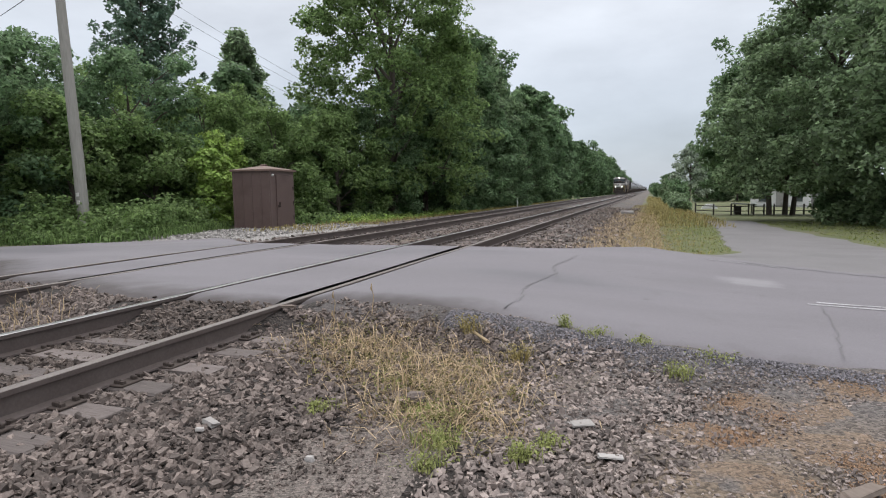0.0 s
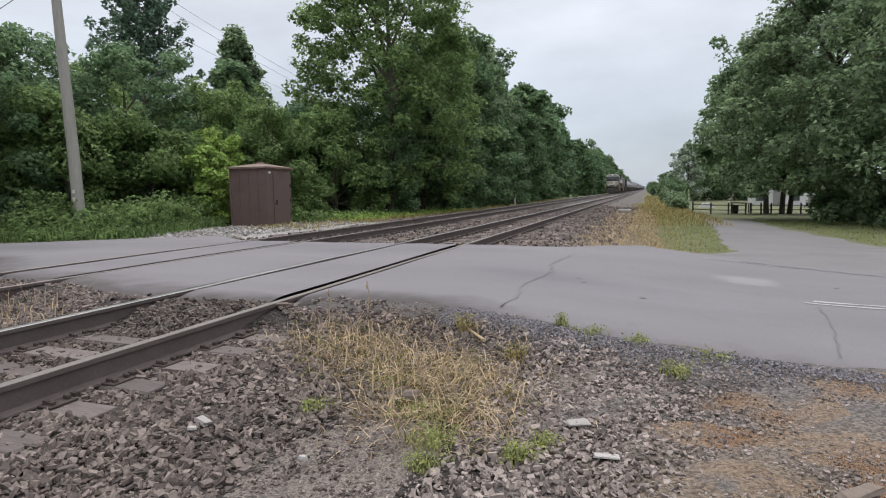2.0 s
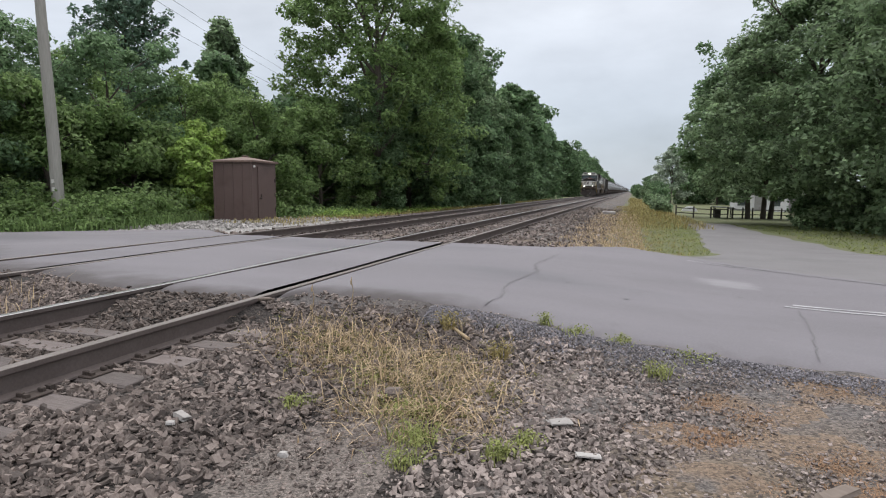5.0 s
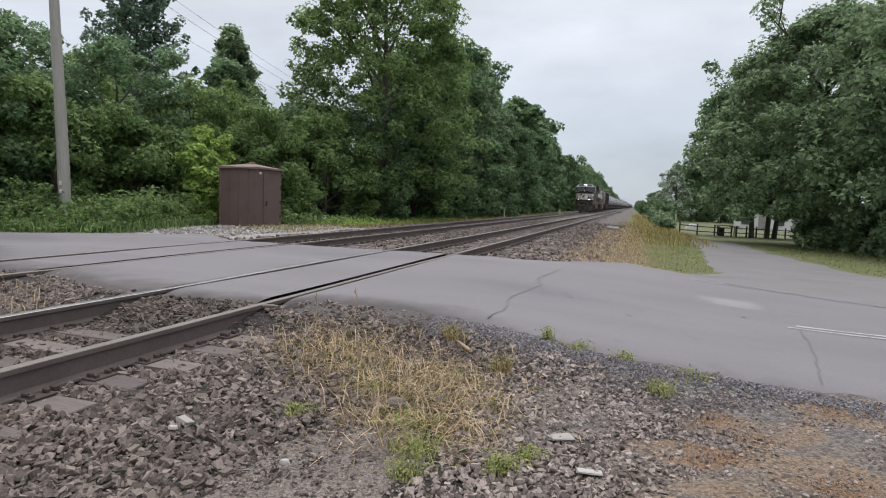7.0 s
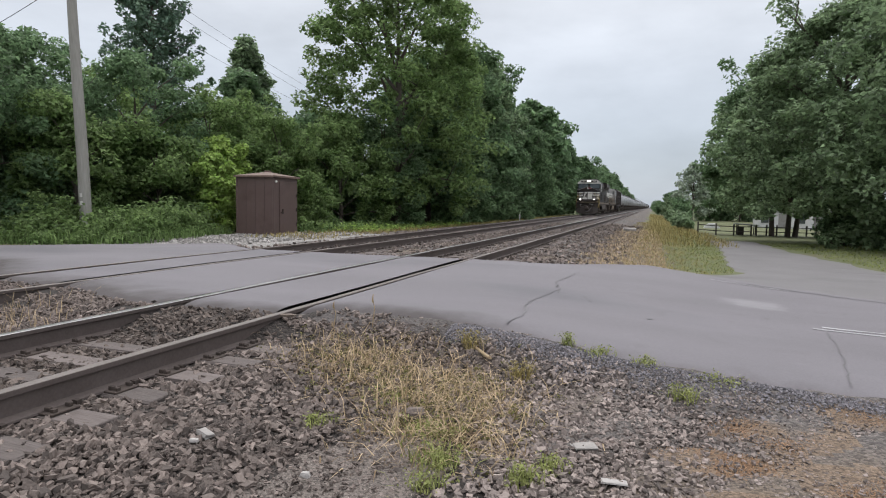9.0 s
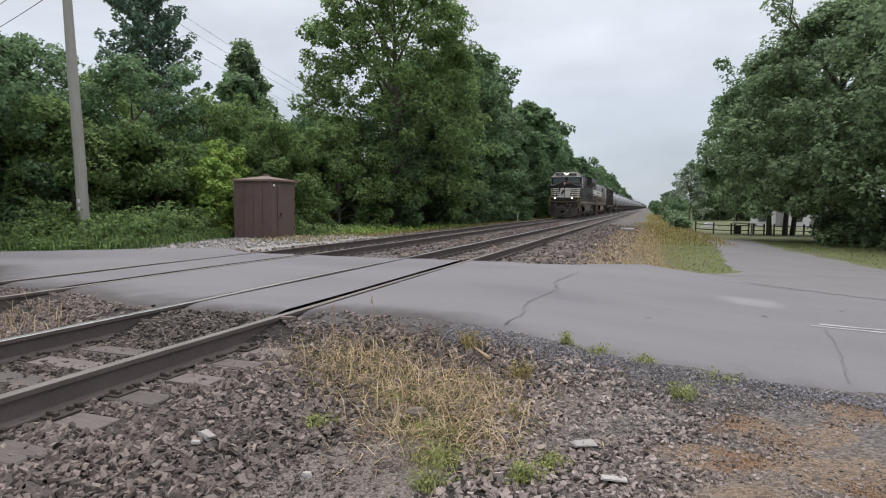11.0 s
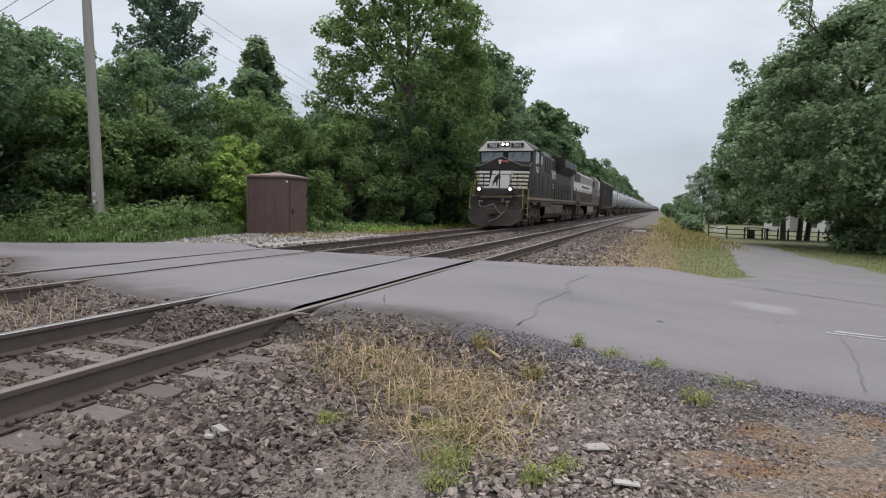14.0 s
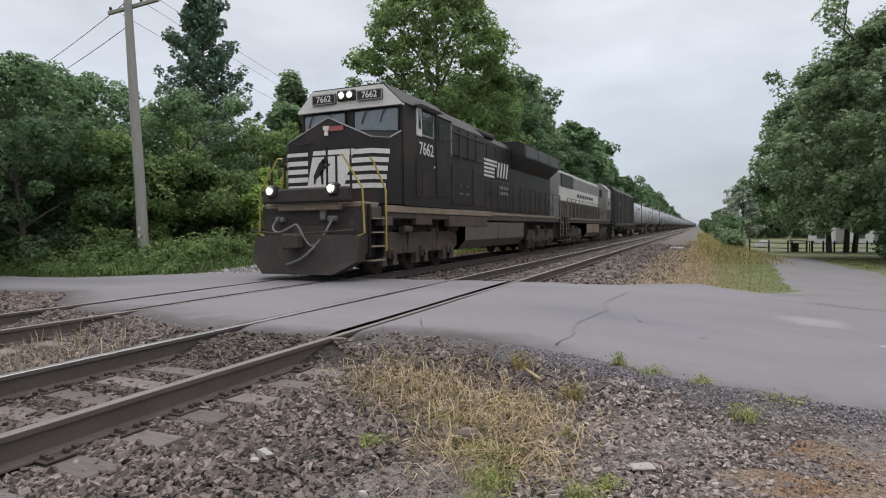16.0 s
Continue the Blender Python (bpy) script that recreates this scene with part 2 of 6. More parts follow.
M_CARBLACK = material("brown_black_car_paint", (0.034, 0.029, 0.027), (0.049, 0.042, 0.038), 0.7, scale=1, fine=10)
M_WING = material("radiator_grille_grey", (0.075, 0.075, 0.078), (0.10, 0.10, 0.10), 0.6, scale=2, fine=40)
M_HOUSE = material("white_siding", (0.593, 0.593, 0.593), (0.532, 0.532, 0.532), 0.7)
M_FENCE = material("dark_wood_fence", (0.046, 0.040, 0.035), (0.068, 0.061, 0.053), 0.9)
M_ROOFGREY = material("grey_shingles", (0.122, 0.118, 0.114), (0.167, 0.160, 0.152), 0.9)
M_HOSE = material("grey_hose", (0.13, 0.12, 0.115), (0.18, 0.165, 0.155), 0.7)


# ---- builders ----
def part(name, bm, mat, parent=None, label=""):
    me = bpy.data.meshes.new(name)
    bm.to_mesh(me)
    bm.free()
    for mm in (mat if isinstance(mat, (list, tuple)) else [mat]):
        me.materials.append(mm)
    ob = new(name, me)
    if parent:
        ob.parent = parent
    if label:
        ob["label"] = label
    return ob


def empty(name, m, label, category, group="", kind=""):
    ob = new(name)
    ob.matrix_basis = m
    return tagged(ob, label, category, group, kind)


def box(bm, cx, cy, cz, sx, sy, sz, bevel=0.0, m=None, idx=0):
    r = bmesh.ops.create_cube(bm, size=1.0, matrix=(m or Matrix()) @ Matrix.LocRotScale((cx, cy, cz), None, (sx, sy, sz)))
    fs = list({f for v in r["verts"] for f in v.link_faces})
    if bevel:
        es = list({ed for f in fs for ed in f.edges})
        fs = bmesh.ops.bevel(bm, geom=es, offset=bevel, segments=1, affect="EDGES", profile=0.5)["faces"] + fs
    for f in fs:
        if f.is_valid:
            f.material_index = idx
    return bm


def boxes(*rows, bevel=0.0):
    bm = bmesh.new()
    for r in rows:
        box(bm, *r, bevel=bevel)
    return bm


def tube(bm, pts, radii, n=7, caps=True):
    """A tapered tube through the points."""
    rings = []
    pts = [Vector(p) for p in pts]
    for i, p in enumerate(pts):
        d = (pts[min(i + 1, len(pts) - 1)] - pts[max(i - 1, 0)]).normalized()
        a = d.orthogonal().normalized() if i == 0 else (a - d * a.dot(d)).normalized()
        b = d.cross(a)
        r = radii[i] if isinstance(radii, (list, tuple)) else radii
        rings.append([bm.verts.new(p + (a * math.cos(k * math.tau / n) + b * math.sin(k * math.tau / n)) * r) for k in range(n)])
    for r0, r1 in zip(rings, rings[1:]):
        for k in range(n):
            bm.faces.new((r0[k], r0[(k + 1) % n], r1[(k + 1) % n], r1[k]))
    if caps:
        bm.faces.new(rings[0][::-1])
        bm.faces.new(rings[-1])
    return bm


def prism(bm, profile, y0, y1, axis="y"):
    """A closed profile in x, z drawn out along y (or a profile in y, z drawn out along x)."""
    put = (lambda a, c, s: (a, s, c)) if axis == "y" else (lambda a, c, s: (s, a, c))
    v0 = [bm.verts.new(put(a, c, y0)) for a, c in profile]
    v1 = [bm.verts.new(put(a, c, y1)) for a, c in profile]
    n = len(profile)
    for k in range(n):
        bm.faces.new((v0[k], v0[(k + 1) % n], v1[(k + 1) % n], v1[k]))
    bm.faces.new(v0[::-1])
    bm.faces.new(v1)
    bmesh.ops.recalc_face_normals(bm, faces=bm.faces)
    return bm


def mesh_from(name, verts, size, mat, smooth=False):
    """A mesh of separate polygons of the given corner count from an array of corners."""
    me = bpy.data.meshes.new(name)
    n = len(verts)
    me.vertices.add(n)
    me.loops.add(n)
    me.polygons.add(n // size)
    me.vertices.foreach_set("co", np.asarray(verts, np.float32).ravel())
    me.loops.foreach_set("vertex_index", np.arange(n, dtype=np.int32))
    me.polygons.foreach_set("loop_start", np.arange(0, n, size, dtype=np.int32))
    me.update(calc_edges=True)
    me.materials.append(mat)
    return me


def smoothstep(a, b, x):
    t = np.clip((x - a) / (b - a), 0, 1)
    return t * t * (3 - 2 * t)


# ---- the lie of the land ----
NEAR, FAR = -0.7525, -4.7025        # centre lines of the two tracks


def road_z(x):
    x = np.asarray(x, float)
    return -0.012 - 0.27 * smoothstep(0.8, 6.5, x) - 0.15 * smoothstep(-6.2, -10.5, x) - 0.25 * smoothstep(9, 40, x) - 0.3 * smoothstep(-14, -40, x)


def road_near(x):
    x = np.asarray(x, float)
    return 5.3 + 0.5 * smoothstep(0.02, 0.22, x) * np.exp(-(np.maximum(x - 1.9, 0) / 1.1) ** 2) + 0.5 * smoothstep(-2.2, -4.0, x) + 2.4 * smoothstep(-4.6, -9.5, x) - 1.5 * smoothstep(-13, -40, x)


def road_far(x):
    x = np.asarray(x, float)
    return 12.4 + 1.9 * smoothstep(1.4, 3.7, x) - 0.82 * np.clip(x - 3.7, 0, 4.6) + 1.9 * smoothstep(-5.5, -8.5, x) - 2.8 * smoothstep(-9.6, -13.5, x) - 3 * smoothstep(-13.5, -40, x)


def land_z(x, y):
    x, y = np.asarray(x, float), np.asarray(y, float)
    z = -0.335 + 0.115 * smoothstep(1.9, 0.7, x)
    z = z - 0.035 * np.exp(-((x + 2.75) / 0.55) ** 2)
    z = z + 0.04 * smoothstep(-6.5, -9.5, x) * smoothstep(24, 12, y)
    z = z - 0.5 * smoothstep(-7.2, -12.5, x) * smoothstep(22, 36, y) - 0.35 * smoothstep(-13, -22, x)
    z = z - 0.7 * smoothstep(3.0, 9.0, x) * smoothstep(24, 70, y) - 0.12 * smoothstep(2.5, 5, x) * smoothstep(12, 18, y)
    z = z - 0.35 * smoothstep(10, 40, x)
    on_road = smoothstep(road_near(x) - 1.0, road_near(x) - 0.12, y) * smoothstep(road_far(x) + 0.8, road_far(x) - 0.1, y)
    under = smoothstep(3.4, 2.4, x) * smoothstep(-9.5, -8.5, x) * smoothstep(road_near(x) + 0.15, road_near(x) + 0.6, y) * smoothstep(road_far(x) - 0.15, road_far(x) - 0.6, y)
    return z * (1 - on_road) + (road_z(x) - 0.05 - 0.16 * under) * on_road


def grid_mesh(name, xs, ys, zfun, mats, pick=None):
    X, Y = np.meshgrid(xs, ys, indexing="ij")
    Z = zfun(X, Y)
    nx, ny = len(xs), len(ys)
    i = np.arange(nx * ny).reshape(nx, ny)
    q = np.stack([i[:-1, :-1], i[1:, :-1], i[1:, 1:], i[:-1, 1:]], -1).reshape(-1, 4)
    me = bpy.data.meshes.new(name)
    me.vertices.add(nx * ny)
    me.vertices.foreach_set("co", np.stack([X, Y, Z], -1).astype(np.float32).ravel())
    me.loops.add(q.size)
    me.loops.foreach_set("vertex_index", q.astype(np.int32).ravel())
    me.polygons.add(len(q))
    me.polygons.foreach_set("loop_start", np.arange(0, q.size, 4, dtype=np.int32))
    me.update(calc_edges=True)
    for mm in mats:
        me.materials.append(mm)
    if pick:
        cx, cy = X.ravel()[q].mean(1), Y.ravel()[q].mean(1)
        me.polygons.foreach_set("material_index", pick(cx, cy).astype(np.int32))
    me.polygons.foreach_set("use_smooth", np.ones(len(q), bool))
    return me


def lines(*spans):
    return np.concatenate([np.arange(a, b, s) for a, b, s in spans] + [[spans[-1][1]]])


# ---- ground ----
def wob(x, y, s=1.0, seed=0.0):
    return np.sin(x * 1.7 * s + 1.3 + seed) * np.cos(y * 1.3 * s + seed) + 0.5 * np.sin(x * 4.1 * s - y * 3.3 * s + seed)


MOSS = ((4.5, 4.35, 0.36), (4.0, 3.75, 0.27), (4.85, 3.72, 0.38), (5.35, 4.95, 0.45), (4.15, 3.22, 0.22), (4.95, 3.25, 0.27))
M_MOSSGROUND = material("dead_moss_soil", (0.135, 0.096, 0.066), (0.195, 0.145, 0.105), 0.95, scale=5, fine=45, bump=0.012, dirt=(0.12, 0.105, 0.095), dirt_scale=3.0, dirt_lo=0.5, pebble=70)

# near-black, as the shade between the ballast stones is put into this colour
M_BED_SHADE = material("ballast_bed_gap_shade", (0.022, 0.018, 0.015), (0.045, 0.037, 0.033), 0.95, scale=4, fine=50, bump=0.015, pebble=40)
M_PAD = material("pale_gravel_pad", (0.235, 0.222, 0.208), (0.315, 0.30, 0.284), 0.95, scale=2, fine=40, bump=0.01, pebble=30)
M_DARKSOIL = material("dark_roadside_soil", (0.060, 0.052, 0.049), (0.105, 0.093, 0.088), 0.95, scale=3, fine=40, bump=0.012, pebble=60)


def ground_pick(x, y):
    w = wob(x, y)
    k = np.full(x.shape, 1)
    k[(x > -7.6 + 0.3 * w) & (x < 3.0 + 0.35 * w) & (np.abs(y) < 900)] = 0
    k[(y < 6.5) & (y > -14 + w) & (x > -9) & (x < 22.0 + w)] = 0
    k[(y > 14) & (x < -6.8 + 0.2 * w) & (x > -10.3 + 0.3 * w) & (y < 34)] = 0
    k[(y > 8) & (y < 18.5) & (x < -7) & (x > -10.5 + 0.3 * w)] = 0
    k[(y > 13) & (y < 24) & (x < -7.4 + 0.3 * w) & (x > -12.6 + 0.12 * (y - 14) + 0.3 * w)] = 6
    k[(y < 9.0) & (x < -5.5) & (x > -13)] = 0
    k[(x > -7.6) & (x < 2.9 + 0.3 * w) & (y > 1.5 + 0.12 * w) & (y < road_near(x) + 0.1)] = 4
    k[(x > 0.25) & (x < 3.0 + 0.3 * w) & (y > road_near(x) - 0.42 - 0.12 * w) & (y < road_near(x) + 0.3)] = 5
    k[((x - 2.12) / 0.42) ** 2 + ((y - 2.85) / 0.85) ** 2 < 1 + 0.35 * wob(x, y, 4.0)] = 2
    for mx, my, mr in MOSS:
        k[((x - mx) / 1.35) ** 2 + ((y - my) / 0.75) ** 2 < (mr * (1 + 0.25 * wob(x, y, 3.0))) ** 2] = 3
    k[(y > 12) & (y < 60) & (x > 2) & (x < 3.9 + 0.45 * wob(x, y, 1.6) + 0.25 * wob(x, y, 5.0))] = 0
    k[(x > 5.6) & (y > 15)] = 1
    # the same near-black bed paints the rail gaps in the road as shaded
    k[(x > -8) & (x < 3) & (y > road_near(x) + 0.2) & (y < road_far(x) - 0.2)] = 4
    return k


gx = lines((-1500, -100, 200), (-100, -20, 8), (-20, -9, 0.6), (-9, 1.4, 0.125), (1.4, 6.4, 0.07), (6.4, 8, 0.125), (8, 20, 0.6), (20, 100, 8), (100, 1500, 200))
gy = lines((-1500, -60, 240), (-60, -4, 4), (-4, 1, 0.5), (1, 5.6, 0.07), (5.6, 16, 0.125), (16, 60, 0.6), (60, 200, 7), (200, 1600, 140))
M_SOIL = material("grassy_soil", (0.085, 0.105, 0.04), (0.125, 0.13, 0.06), 0.95, scale=0.4, fine=12, bump=0.02, dirt=(0.14, 0.125, 0.075), dirt_scale=0.3, dirt_lo=0.55)


def ground_z(x, y):
    near = smoothstep(-12, -9, x) * smoothstep(12, 9, x) * smoothstep(60, 30, y)
    near = near * smoothstep(0.0, -0.9, y - road_near(x)) + near * smoothstep(0.2, 1.0, y - road_far(x))
    return land_z(x, y) + 0.012 * near * wob(x, y, 2.3)


ground = new("ground", grid_mesh("ground", gx, gy, ground_z, [M_GRAVEL, M_SOIL, M_DUST, M_MOSSGROUND, M_BED_SHADE, M_DARKSOIL, M_PAD], ground_pick))
tagged(ground, "grey gravel and grassy soil around the railway crossing", "ground", kind="structure")

# the road across the tracks, in strips that leave the rails free


def strip(name, x0, x1, mat, step=0.12):
    xs = np.array([x for x in np.concatenate([np.arange(-60, -14, 2.0), np.arange(-14, 12, step), np.arange(12, 60, 2.0)]) if x0 < x < x1])
    xs = np.concatenate([[x0], xs, [x1]])
    v, f = [], []
    us = np.concatenate([np.linspace(0, 0.12, 12)[:-1], np.linspace(0.12, 1, 50)])
    dirt, scuff = [], []
    for x in xs:
        a, b = float(road_near(x)), float(road_far(x))
        a += 0.05 * math.sin(x * 5.0) + 0.04 * math.sin(x * 13.0 + 1) + 0.03 * math.sin(x * 29.0)
        b += 0.05 * math.sin(x * 7.0 + 2)
        for u in us:
            y = a + (b - a) * u
            edge = 0.065 * (1 - min(1.0, u / 0.06)) ** 2 + 0.05 * (1 - min(1.0, (1 - u) / 0.05))
            v.append((x, y, float(road_z(x)) - edge + 0.006 * math.sin(x * 1.1 + y * 0.7)))
            d = y - float(road_near(x))
            reach = 0.55 if x > -1.5 else 0.95
            dirt.append(max(0.0, 1 - max(0.0, d) / reach) ** 0.8 * float(smoothstep(2.7, 1.2, x)) * 1.0 + 0.35 * max(0.0, 1 - max(0.0, d) / 0.3) + 0.3 * float(smoothstep(0.5, 0.0, b - y)))
            scuff.append(0.95 * math.exp(-((x - 5.05) / 0.42) ** 4 - ((y - 9.62 + 0.1 * (x - 5)) / 0.38) ** 4))
    n = len(us)
    for i in range(len(xs) - 1):
        for j in range(n - 1):
            f.append((i * n + j, (i + 1) * n + j, (i + 1) * n + j + 1, i * n + j + 1))
    me = bpy.data.meshes.new(name)
    me.from_pydata(v, [], f)
    me.materials.append(mat)
    for key, vals in (("edge_dirt", dirt), ("scuff", scuff)):
        me.attributes.new(key, "FLOAT", "POINT").data.foreach_set("value", np.array(vals, np.float32))
    me.polygons.foreach_set("use_smooth", np.ones(len(f), bool))
    ob = new(name, me)
    return ob


road = empty("road", Matrix(), "worn grey asphalt road over the level crossing", "road", kind="structure")
edges = [-60.0, FAR - 0.81, FAR - 0.6, FAR + 0.58, FAR + 0.81, NEAR - 0.815, NEAR - 0.64, NEAR + 0.58, NEAR + 0.815, 60.0]
for a, b in zip(edges[::2], edges[1::2]):
    strip("asphalt_panel", a, b, M_ASPHALT).parent = road


def drive_mesh():
    v, f = [], []
    ys = np.linspace(9.6, 33, 60)
    for y in ys:
        xl = 3.9 + 1.7 * float(smoothstep(13.2, 16.2, y)) + 0.6 * float(smoothstep(16, 28, y)) + 0.08 * math.sin(y * 3)
        xr = 60 - 50.6 * float(smoothstep(16.6, 17.6, y)) - 0.9 * float(smoothstep(17.6, 27, y)) + 0.1 * math.sin(y * 2.2)
        for u in np.linspace(0, 1, 24):
            x = xl + (xr - xl) * u ** 1.6
            v.append((x, y, float(land_z(x, y)) + 0.02 - (0.03 if u in (0.0, 1.0) else 0)))
    for i in range(len(ys) - 1):
        for j in range(23):
            f.append((i * 24 + j, i * 24 + j + 1, (i + 1) * 24 + j + 1, (i + 1) * 24 + j))
    me = bpy.data.meshes.new("driveway")
    me.from_pydata(v, [], f)
    me.materials.append(M_DRIVE)
    return me


tagged(new("driveway", drive_mesh()), "old grey asphalt driveway beside the railway verge", "driveway", kind="structure")


def crack(pts, width, name="crack", mat=M_CRACK, wild=0.05, lift=0.006, seed=3):
    rnd = random.Random(seed)
    path = []
    for (x0, y0), (x1, y1) in zip(pts, pts[1:]):
        n = max(2, int(math.hypot(x1 - x0, y1 - y0) / 0.12))
        for k in range(n):
            u = k / n
            path.append((x0 + (x1 - x0) * u + rnd.uniform(-wild, wild), y0 + (y1 - y0) * u + rnd.uniform(-wild, wild)))
    path.append(pts[-1])
    v, f = [], []
    for i, (x, y) in enumerate(path):
        dx, dy = path[min(i + 1, len(path) - 1)][0] - path[max(i - 1, 0)][0], path[min(i + 1, len(path) - 1)][1] - path[max(i - 1, 0)][1]
        d = math.hypot(dx, dy) or 1
        w = width * rnd.uniform(0.5, 1.2) / 2
        for s in (-1, 1):
            px, py = x - dy / d * w * s, y + dx / d * w * s
            v.append((px, py, float(road_z(px)) + lift + 0.006 * math.sin(px * 1.1 + py * 0.7)))
        if i:
            f.append((2 * i - 2, 2 * i - 1, 2 * i + 1, 2 * i))
    me = bpy.data.meshes.new(name)
    me.from_pydata(v, [], f)
    me.materials.append(mat)
    ob = new(name, me)
    ob.parent = road
    return ob


crack([(2.4, 11.2), (2.2, 9.4), (2.38, 8.6), (2.2, 7.4), (2.3, 6.4), (2.25, 5.9)], 0.022, wild=0.035)
crack([(2.38, 8.6), (2.55, 7.8)], 0.018, seed=8, wild=0.03)
crack([(5.55, 7.9), (5.45, 7.0), (5.3, 6.2), (5.15, 5.5)], 0.014, wild=0.018, seed=5)
crack([(5.3, 12.2), (7.0, 10.9), (9.5, 9.4)], 0.05, seed=9)
for dy in (0.0, 0.16):
    crack([(5.45 + dy * 0.8, 8.05 + dy), (8, 7.78 + dy), (14, 7.3 + dy)], 0.075, "painted_line", M_PAINT, wild=0.003, seed=6)
M_PALEPATCH = material("faded_line_paint", (0.36, 0.35, 0.355), (0.27, 0.262, 0.27), 0.85, scale=3)
crack([(4.7, 12.35), (5.3, 12.0), (5.9, 11.6)], 0.06, "painted_line", M_PALEPATCH, wild=0.02, seed=16)


for k, (px, py) in enumerate(((3.05, 9.3), (2.75, 8.2), (2.85, 7.9), (3.7, 9.6), (4.2, 9.0), (6.1, 9.4), (3.6, 7.2), (5.0, 8.4), (1.6, 10.6))):
    crack([(px, py), (px + 0.05, py + 0.03)], 0.05, "tar_spot", wild=0.01, seed=60 + k)


# ---- the two tracks ----
RAIL_PROFILE = [(-0.038, 0.0), (-0.034, 0.0045), (0.034, 0.0045), (0.038, 0.0), (0.037, -0.034), (0.012, -0.045), (0.010, -0.155), (0.074, -0.172), (0.076, -0.186), (-0.076, -0.186), (-0.074, -0.172), (-0.010, -0.155), (-0.012, -0.045), (-0.037, -0.034)]


def rail_mesh(top):
    bm = bmesh.new()
    ys = list(np.arange(-30, 60, 3.0)) + list(np.arange(60, 240, 15.0)) + list(np.arange(240, 1500, 100.0))
    rings = []
    for y in ys:
        dz = -0.004 + 0.004 * math.sin(y * 0.9)
        rings.append([bm.verts.new((a, y, c - 0.0045 + dz)) for a, c in RAIL_PROFILE])
    n = len(RAIL_PROFILE)
    for r0, r1 in zip(rings, rings[1:]):
        for k in range(n):
            f = bm.faces.new((r0[k], r1[k], r1[(k + 1) % n], r0[(k + 1) % n]))
            f.material_index = 1 if k in (0, 1, 2) else 0
    me = bpy.data.meshes.new("rail")
    bm.to_mesh(me)
    bm.free()
    me.materials.append(M_RAIL)
    me.materials.append(top)
    return me


def tie_mesh(seed):
    rnd = random.Random(seed)
    bm = bmesh.new()
    box(bm, 0, 0, -0.09, 2.6, 0.235, 0.18, bevel=0.012)
    for v in bm.verts:
        v.co += Vector((rnd.uniform(-0.02, 0.02), rnd.uniform(-0.008, 0.008), rnd.uniform(-0.006, 0.004)))
    me = bpy.data.meshes.new("tie")
    bm.to_mesh(me)
    bm.free()
    me.materials.append(M_TIE)
    return me


def plate_mesh():
    bm = boxes((0, 0, 0.008, 0.37, 0.20, 0.016), bevel=0.004)
    for sx in (-1, 1):
        for k, sy in enumerate((-0.055, 0.06)):
            box(bm, sx * (0.10 + 0.03 * k), sy, 0.028, 0.045, 0.03, 0.03, bevel=0.005)
        box(bm, sx * 0.155, -0.06, 0.025, 0.03, 0.03, 0.025)
        box(bm, sx * 0.085, 0.15, 0.0, 0.05, 0.035, 0.05)
    me = bpy.data.meshes.new("tie_plate")
    bm.to_mesh(me)
    bm.free()
    me.materials.append(M_IRON)
    return me


TIE_Y = {}
TIES, PLATE = [tie_mesh(s) for s in range(5)], plate_mesh()
for cx, label, tops in ((NEAR, "near railway track with weathered wooden ties", (M_RAILTOP, M_RUSTTOP)), (FAR, "far railway track with rusty rails on ballast", (M_RUSTTOP, M_RUSTTOP))):
    track = empty("railway_track", pose(cx, 0, 0), label, "track", "railway tracks", kind="structure")
    for sx, top in ((-0.7525, tops[0]), (0.7525, tops[1])):
        r = new("rail", rail_mesh(top))
        r.parent = track
        r.location = (sx, 0, 0)
    rnd = random.Random(int(cx * 10))
    y = 0.33
    bm = bmesh.new()
    spots = TIE_Y.setdefault(cx, [])
    while y < 150:
        spots.append(y)
        if not 5.0 < y < 12.3:
            if y < 34:
                t = new("tie", TIES[rnd.randrange(5)])
                t.parent, t.location, t.rotation_euler = track, (rnd.uniform(-0.05, 0.05), y, -0.192 + rnd.uniform(-0.008, 0.004)), (0, 0, rnd.uniform(-0.02, 0.02))
                for sx in (-0.7525, 0.7525):
                    if y < 24:
                        p = new("tie_plate", PLATE)
                        p.parent, p.location = track, (sx, y, -0.196)
            else:
                box(bm, 0, y, -0.285, 2.6, 0.235, 0.18)
        y += 0.475 + rnd.uniform(-0.03, 0.03)
    for k in range(1, 30):
        box(bm, 0, 0.33 - 0.475 * k, -0.285, 2.6, 0.235, 0.18)
    part("far_ties", bm, M_TIE, track, "rows of weathered ties farther along the track")["kind"] = "stuff"


